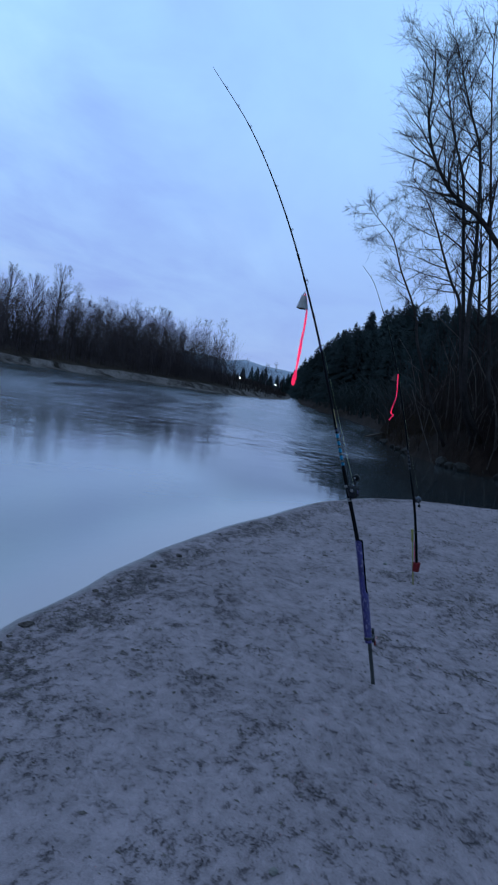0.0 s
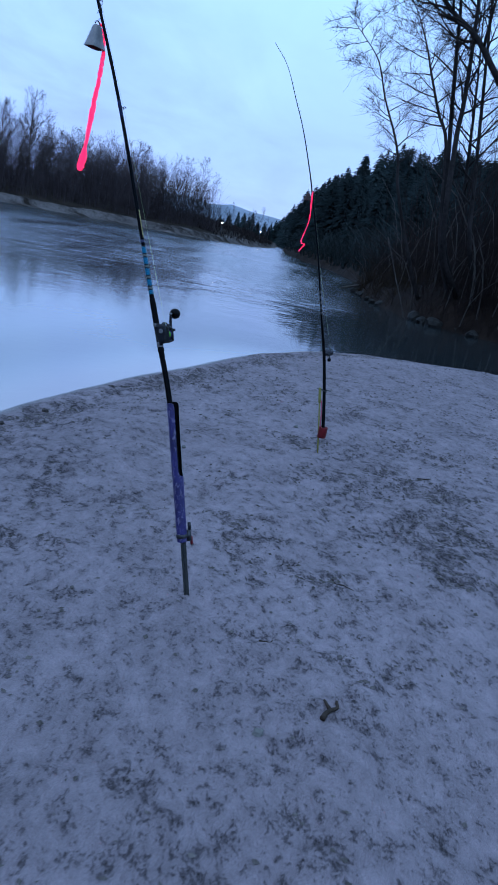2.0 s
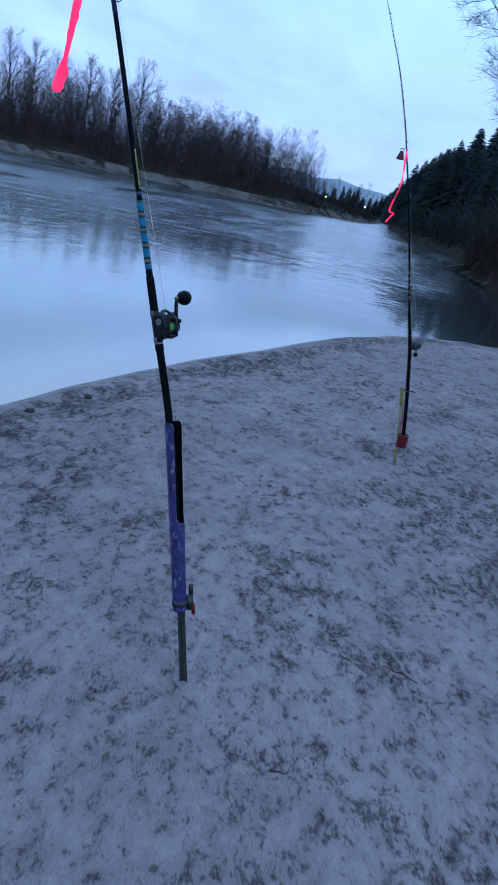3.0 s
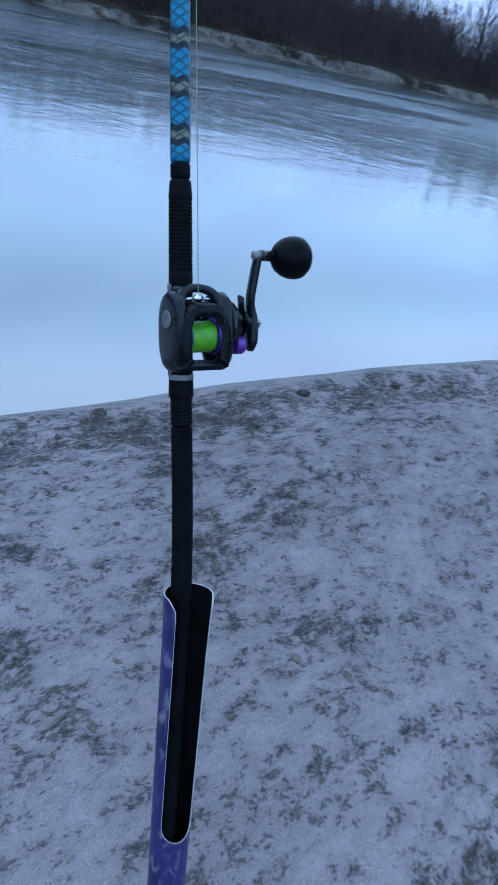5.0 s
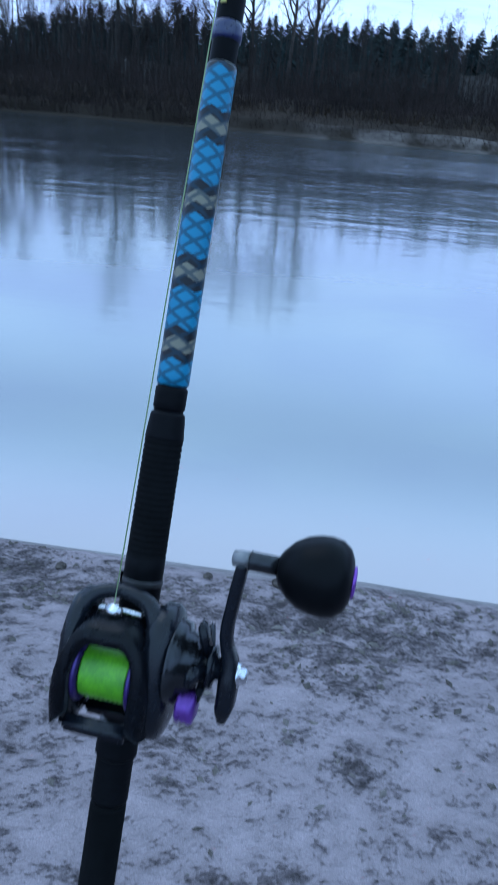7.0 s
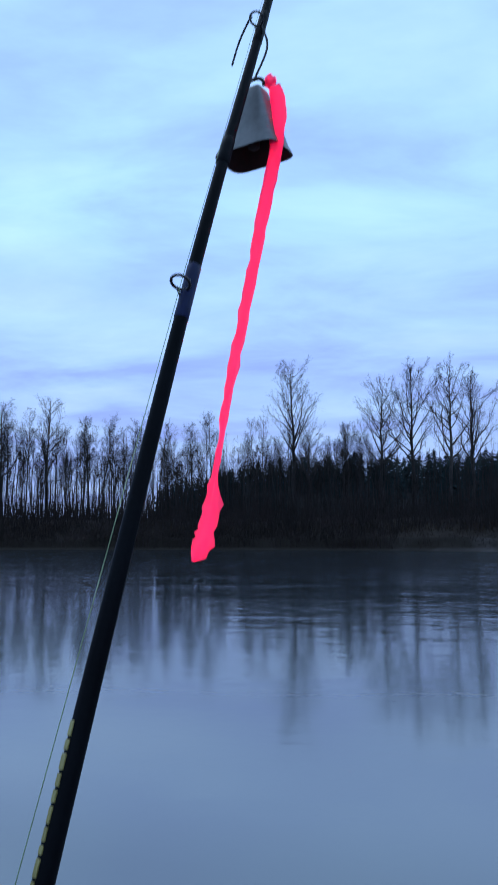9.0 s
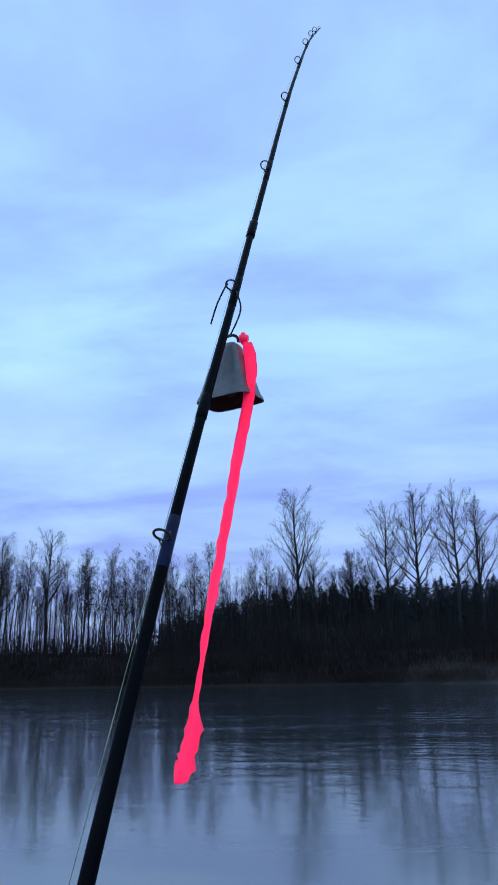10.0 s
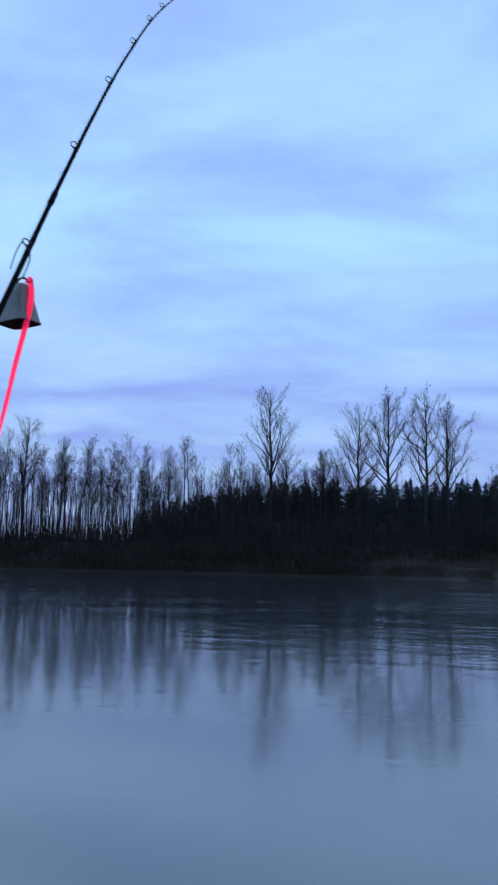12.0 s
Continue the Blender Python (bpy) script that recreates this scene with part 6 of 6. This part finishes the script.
def build_cup_holder():
    """A yellow stake with a wire clip at the top and a red cup for the rod's butt."""
    ob = thing("rod_holder", "yellow stake rod holder with a red butt cup and pink tape", "rod holder", m=Matrix.Identity(4))
    foot = np.array([0.748, 2.600, -0.30])
    top = np.array([0.632, 2.650, 0.372])
    raw("stake", *tubes([(np.array([foot, foot * 0.5 + top * 0.5, top]), np.array([0.0055, 0.0055, 0.0055]))], 10), YELLOW, ob, "faded yellow fibreglass stake")
    s = unit(top - foot)
    v, f = tubes([(np.array([top - s * 0.105, top - s * 0.10, top - s * 0.01, top]), np.array([0.010, 0.0095, 0.0095, 0.010]))], 16)
    raw("sleeve", v, f, YELLOW, ob, "yellow plastic sleeve")
    a = np.linspace(0, 1.7 * math.pi, 16)
    c = LINE2.point(LINE2.at_z(0.356))
    ring = np.stack([c[0] + 0.018 * np.cos(a), c[1] + 0.018 * np.sin(a), np.full(16, c[2])], -1)
    raw("clip", *tubes([(ring, np.full(16, 0.003)), (np.array([top - s * 0.012 + [-0.014, 0, 0], c + [0.045, -0.004, 0.004]]), np.array([0.003, 0.003]))], 8), DARKSTEEL, ob, "dark wire clip")
    bm = lathe([(0.020, 0.0), (0.030, 0.004), (0.0315, 0.076), (0.033, 0.080), (0.0285, 0.080), (0.027, 0.012), (0.002, 0.010)], 24)
    p = LINE2.point(0.01)
    bmesh.ops.transform(bm, matrix=Matrix.Translation((p[0] - 0.008, p[1] - 0.004, p[2] - 0.022)), verts=bm.verts)
    part("cup", bm, RED, ob, "red plastic butt cup")
    tape("ribbon", [tuple(top - s * 0.085 + [0.012, -0.012, 0]), tuple(top - s * 0.16 + [0.014, -0.015, 0]), tuple(top - s * 0.24 + [0.012, -0.014, 0]), tuple(top - s * 0.31 + [0.008, -0.014, 0])], 0.008, (1, 0.2, 0), FADEDPINK, ob, "faded pink tape on the stake", 0.3, 0.2, 4)
    return ob


build_cup_holder()
hang2 = tuple(LINE2.point(LINE2.at_z(1.640)))
BELL2 = build_bell("bell", (0.292, 2.765, 1.612), 0.045, 0.040, 0.034, 30, "small dark brass bell with a pink tape on the rod", hang2, BELLINSIDE, TUBEDARK)
tape("ribbon", local_points(BELL2, [(0.318, 2.770, 1.628), (0.322, 2.760, 1.560), (0.330, 2.750, 1.440), (0.306, 2.745, 1.305), (0.330, 2.745, 1.288), (0.316, 2.742, 1.262), (0.302, 2.740, 1.236)]), 0.0105, tuple(BELL2.matrix_world.to_3x3().inverted() @ Vector((1, 0.2, 0))), PINK, BELL2, "fluorescent pink flagging tape", 0.4, 0.3, 3)


# ---- small things on the bar and the banks ----
def clod(seed, x, y, r, flat, mat, name, label, category, group):
    rg = np.random.default_rng(seed)
    bm = bmesh.new()
    bmesh.ops.create_icosphere(bm, subdivisions=3, radius=1.0)
    off = rg.random(3) * 20
    for v in bm.verts:
        k = 1 + 0.45 * noise.noise(v.co * 1.6 + Vector(off)) + 0.30 * noise.noise(v.co * 4.5 + Vector(off))
        v.co = Vector((v.co.x * r * k * (1 + 0.3 * rg.random() * 0.1), v.co.y * r * 0.8 * k, v.co.z * r * flat * k))
    z = float(sand_height(np.array([x]), np.array([y]))[0][0])
    ob = part(name, bm, mat)
    ob.location = (x, y, z + r * flat * 0.30)
    ob.rotation_euler = (0, 0, seed * 1.3)
    return tagged(ob, label, category, group)


for k, (x, y, r) in enumerate(((-1.90, 0.10, 0.050), (-1.86, 0.54, 0.040), (-2.00, -0.42, 0.045), (-1.88, 0.30, 0.016), (-1.66, 1.35, 0.026), (-1.58, 1.75, 0.022), (-1.42, 2.3, 0.03), (-1.28, 2.9, 0.03), (-1.90, -0.15, 0.02))):
    clod(200 + k, x, y, r, 0.48, CLOD, "sand_clod", "dark damp clod of sand at the water's edge", "sand clod", "clods at the water's edge")


def build_crumbs():
    """Loose crumbs of damp sand, strewn in drifts over the bar and thick along its rim."""
    rg = np.random.default_rng(77)
    n = 420000
    x = rg.uniform(-2.3, 4.5, n)
    y = -3.2 + 14.5 * rg.random(n) ** 1.35
    d = shore_distance(x, y)
    tuft = sand_tufts(x, y, d)
    keep = (d > 0.16) & (rg.random(n) < 0.006 + 0.22 * tuft ** 2)
    x, y = x[keep][:60000], y[keep][:60000]
    n = len(x)
    r = 0.0025 + 0.0070 * rg.random(n) ** 2.5
    r = r * (1 + 0.05 * np.clip(y, 0, 8))
    z = sand_height(x, y)[0]
    octa = np.array([(1, 0, 0), (0, 1, 0), (-1, 0, 0), (0, -1, 0), (0, 0, 1), (0, 0, -0.6)], float)
    v = octa[None] * (0.65 + 0.7 * rg.random((n, 6, 1)))
    a = rg.random(n) * 6.283
    stretch = 1 + 1.3 * rg.random(n)
    vx, vy = v[..., 0] * stretch[:, None], v[..., 1]
    c, s = np.cos(a)[:, None], np.sin(a)[:, None]
    out = np.stack([x[:, None] + r[:, None] * (vx * c - vy * s), y[:, None] + r[:, None] * (vx * s + vy * c), (z + 0.25 * r)[:, None] + r[:, None] * 0.8 * v[..., 2]], -1)
    tri = np.array([(0, 1, 4), (1, 2, 4), (2, 3, 4), (3, 0, 4), (1, 0, 5), (2, 1, 5), (3, 2, 5), (0, 3, 5)])
    faces = (tri[None] + 6 * np.arange(n)[:, None, None]).reshape(-1, 3)
    ob = raw("sand_crumbs", out.reshape(-1, 3).tolist(), faces.tolist(), CRUMB, smooth=False)
    tagged(ob, "loose dark crumbs of damp sand strewn in drifts", "sand crumbs", kind="stuff")


build_crumbs()


def stick(seed, x, y, length, r, turn, label, fork=False):
    rg = np.random.default_rng(seed)
    z = float(sand_height(np.array([x]), np.array([y]))[0][0])
    pts = [np.array([(f - 0.5) * length, 0.06 * length * rg.normal(), 0.6 * r]) for f in np.linspace(0, 1, 5)]
    br = [(smooth_path(pts, 3), np.linspace(r, r * 0.5, 13))]
    if fork:
        br.append((np.array([pts[2], pts[2] + [0.28 * length, 0.32 * length, 0.2 * r]]), np.array([r * 0.8, r * 0.4])))
    ob = raw("stick", *tubes(br, 7), STICK)
    ob.location, ob.rotation_euler = (x, y, z), (0, 0, radians(turn))
    return tagged(ob, label, "stick", "sticks on the sand")


stick(1, 0.478, -0.585, 0.105, 0.0085, 60, "short dark forked stick lying on the sand", True)
stick(2, 0.30, -0.20, 0.05, 0.003, 15, "thin dark stick on the sand")
stick(3, 0.62, 0.33, 0.10, 0.003, -30, "thin dark stick on the sand")
stick(5, 1.40, 2.30, 0.10, 0.006, 10, "short dark stick lying on the sand")
for k, (x, y, r) in enumerate(((0.27, -0.72, 0.016), (0.05, -1.9, 0.012), (0.9, -1.1, 0.012), (-0.5, -1.6, 0.014), (1.5, 0.6, 0.016), (0.6, 3.4, 0.02), (-0.2, 2.2, 0.016))):
    clod(300 + k, x, y, r, 0.7, STONE, "pebble", "small grey pebble on the sand", "pebble", "pebbles on the sand")


def log(name, pts, r, label, mat=None):
    ob = raw(name, *tubes([(smooth_path(pts, 4), np.interp(np.linspace(0, 1, (len(pts) - 1) * 4 + 1), [0, 0.8, 1], [r, r * 0.7, r * 0.45]))], 9), mat or DRIFTWOOD)
    return tagged(ob, label, "log", "driftwood on the banks")


log("log", [(-43.5, 131.0, 0.1), (-41.0, 131.5, 0.35), (-38.4, 132.0, 0.75)], 0.22, "pale driftwood log lying on the far shore")
log("log", [(-59.5, 92.0, 0.1), (-57.5, 91.5, 0.3), (-55.5, 91.0, 0.3)], 0.2, "pale driftwood log lying on the far shore")
log("log", [(5.6, 33.6, 0.2), (4.9, 33.2, 0.05), (4.1, 32.8, -0.18)], 0.07, "pale fallen log sloping into the water", PALEWOOD)
log("log", [(3.85, 21.1, 2.05), (4.45, 21.1, 0.75), (4.98, 21.1, -0.35)], 0.017, "thin grey fallen trunk leaning from bank to water", PALEWOOD)
log("log", [(4.45, 21.6, 0.90), (4.75, 21.5, 0.30), (4.98, 21.4, -0.35)], 0.014, "thin grey fallen trunk leaning from bank to water", PALEWOOD)


def bank_rock(seed, x, y, z, r):
    rg = np.random.default_rng(seed)
    bm = bmesh.new()
    bmesh.ops.create_icosphere(bm, subdivisions=2, radius=r)
    off = Vector(rg.random(3) * 20)
    for v in bm.verts:
        v.co *= 1 + 0.35 * noise.noise(v.co / r * 1.3 + off)
        v.co.z *= 0.7
    ob = part("rock", bm, WETROCK, smooth=False)
    ob.location = (x, y, z)
    return tagged(ob, "dark wet rock at the foot of the bank", "rock", "rocks below the bank")


for k in range(28):
    x, y = inland(NEAR_BANK, 1, 0.113 + 0.0015 * k, -0.15 + 0.6 * rng.random())
    bank_rock(400 + k, x, y, ZW + 0.06, 0.10 + 0.26 * rng.random() ** 1.5)


def far_lamp(x, y, z):
    ob = thing("street_lamp", "small bright lamp on a post across the water", "street lamp", "far lamps", m=Matrix.Translation((x, y, 0)))
    raw("post", *tubes([(np.array([[0, 0, 0], [0, 0, z]]), np.array([0.05, 0.04]))], 6), DARKSTEEL, ob)
    bm = bmesh.new()
    bmesh.ops.create_uvsphere(bm, u_segments=10, v_segments=6, radius=0.11)
    bmesh.ops.translate(bm, vec=(0, 0, z), verts=bm.verts)
    part("lamp_head", bm, LAMPGLOW, ob, "glowing white lamp")


far_lamp(*bearing(0.0, 160), 2.65)
far_lamp(*bearing(-2.95, 118), 2.55)
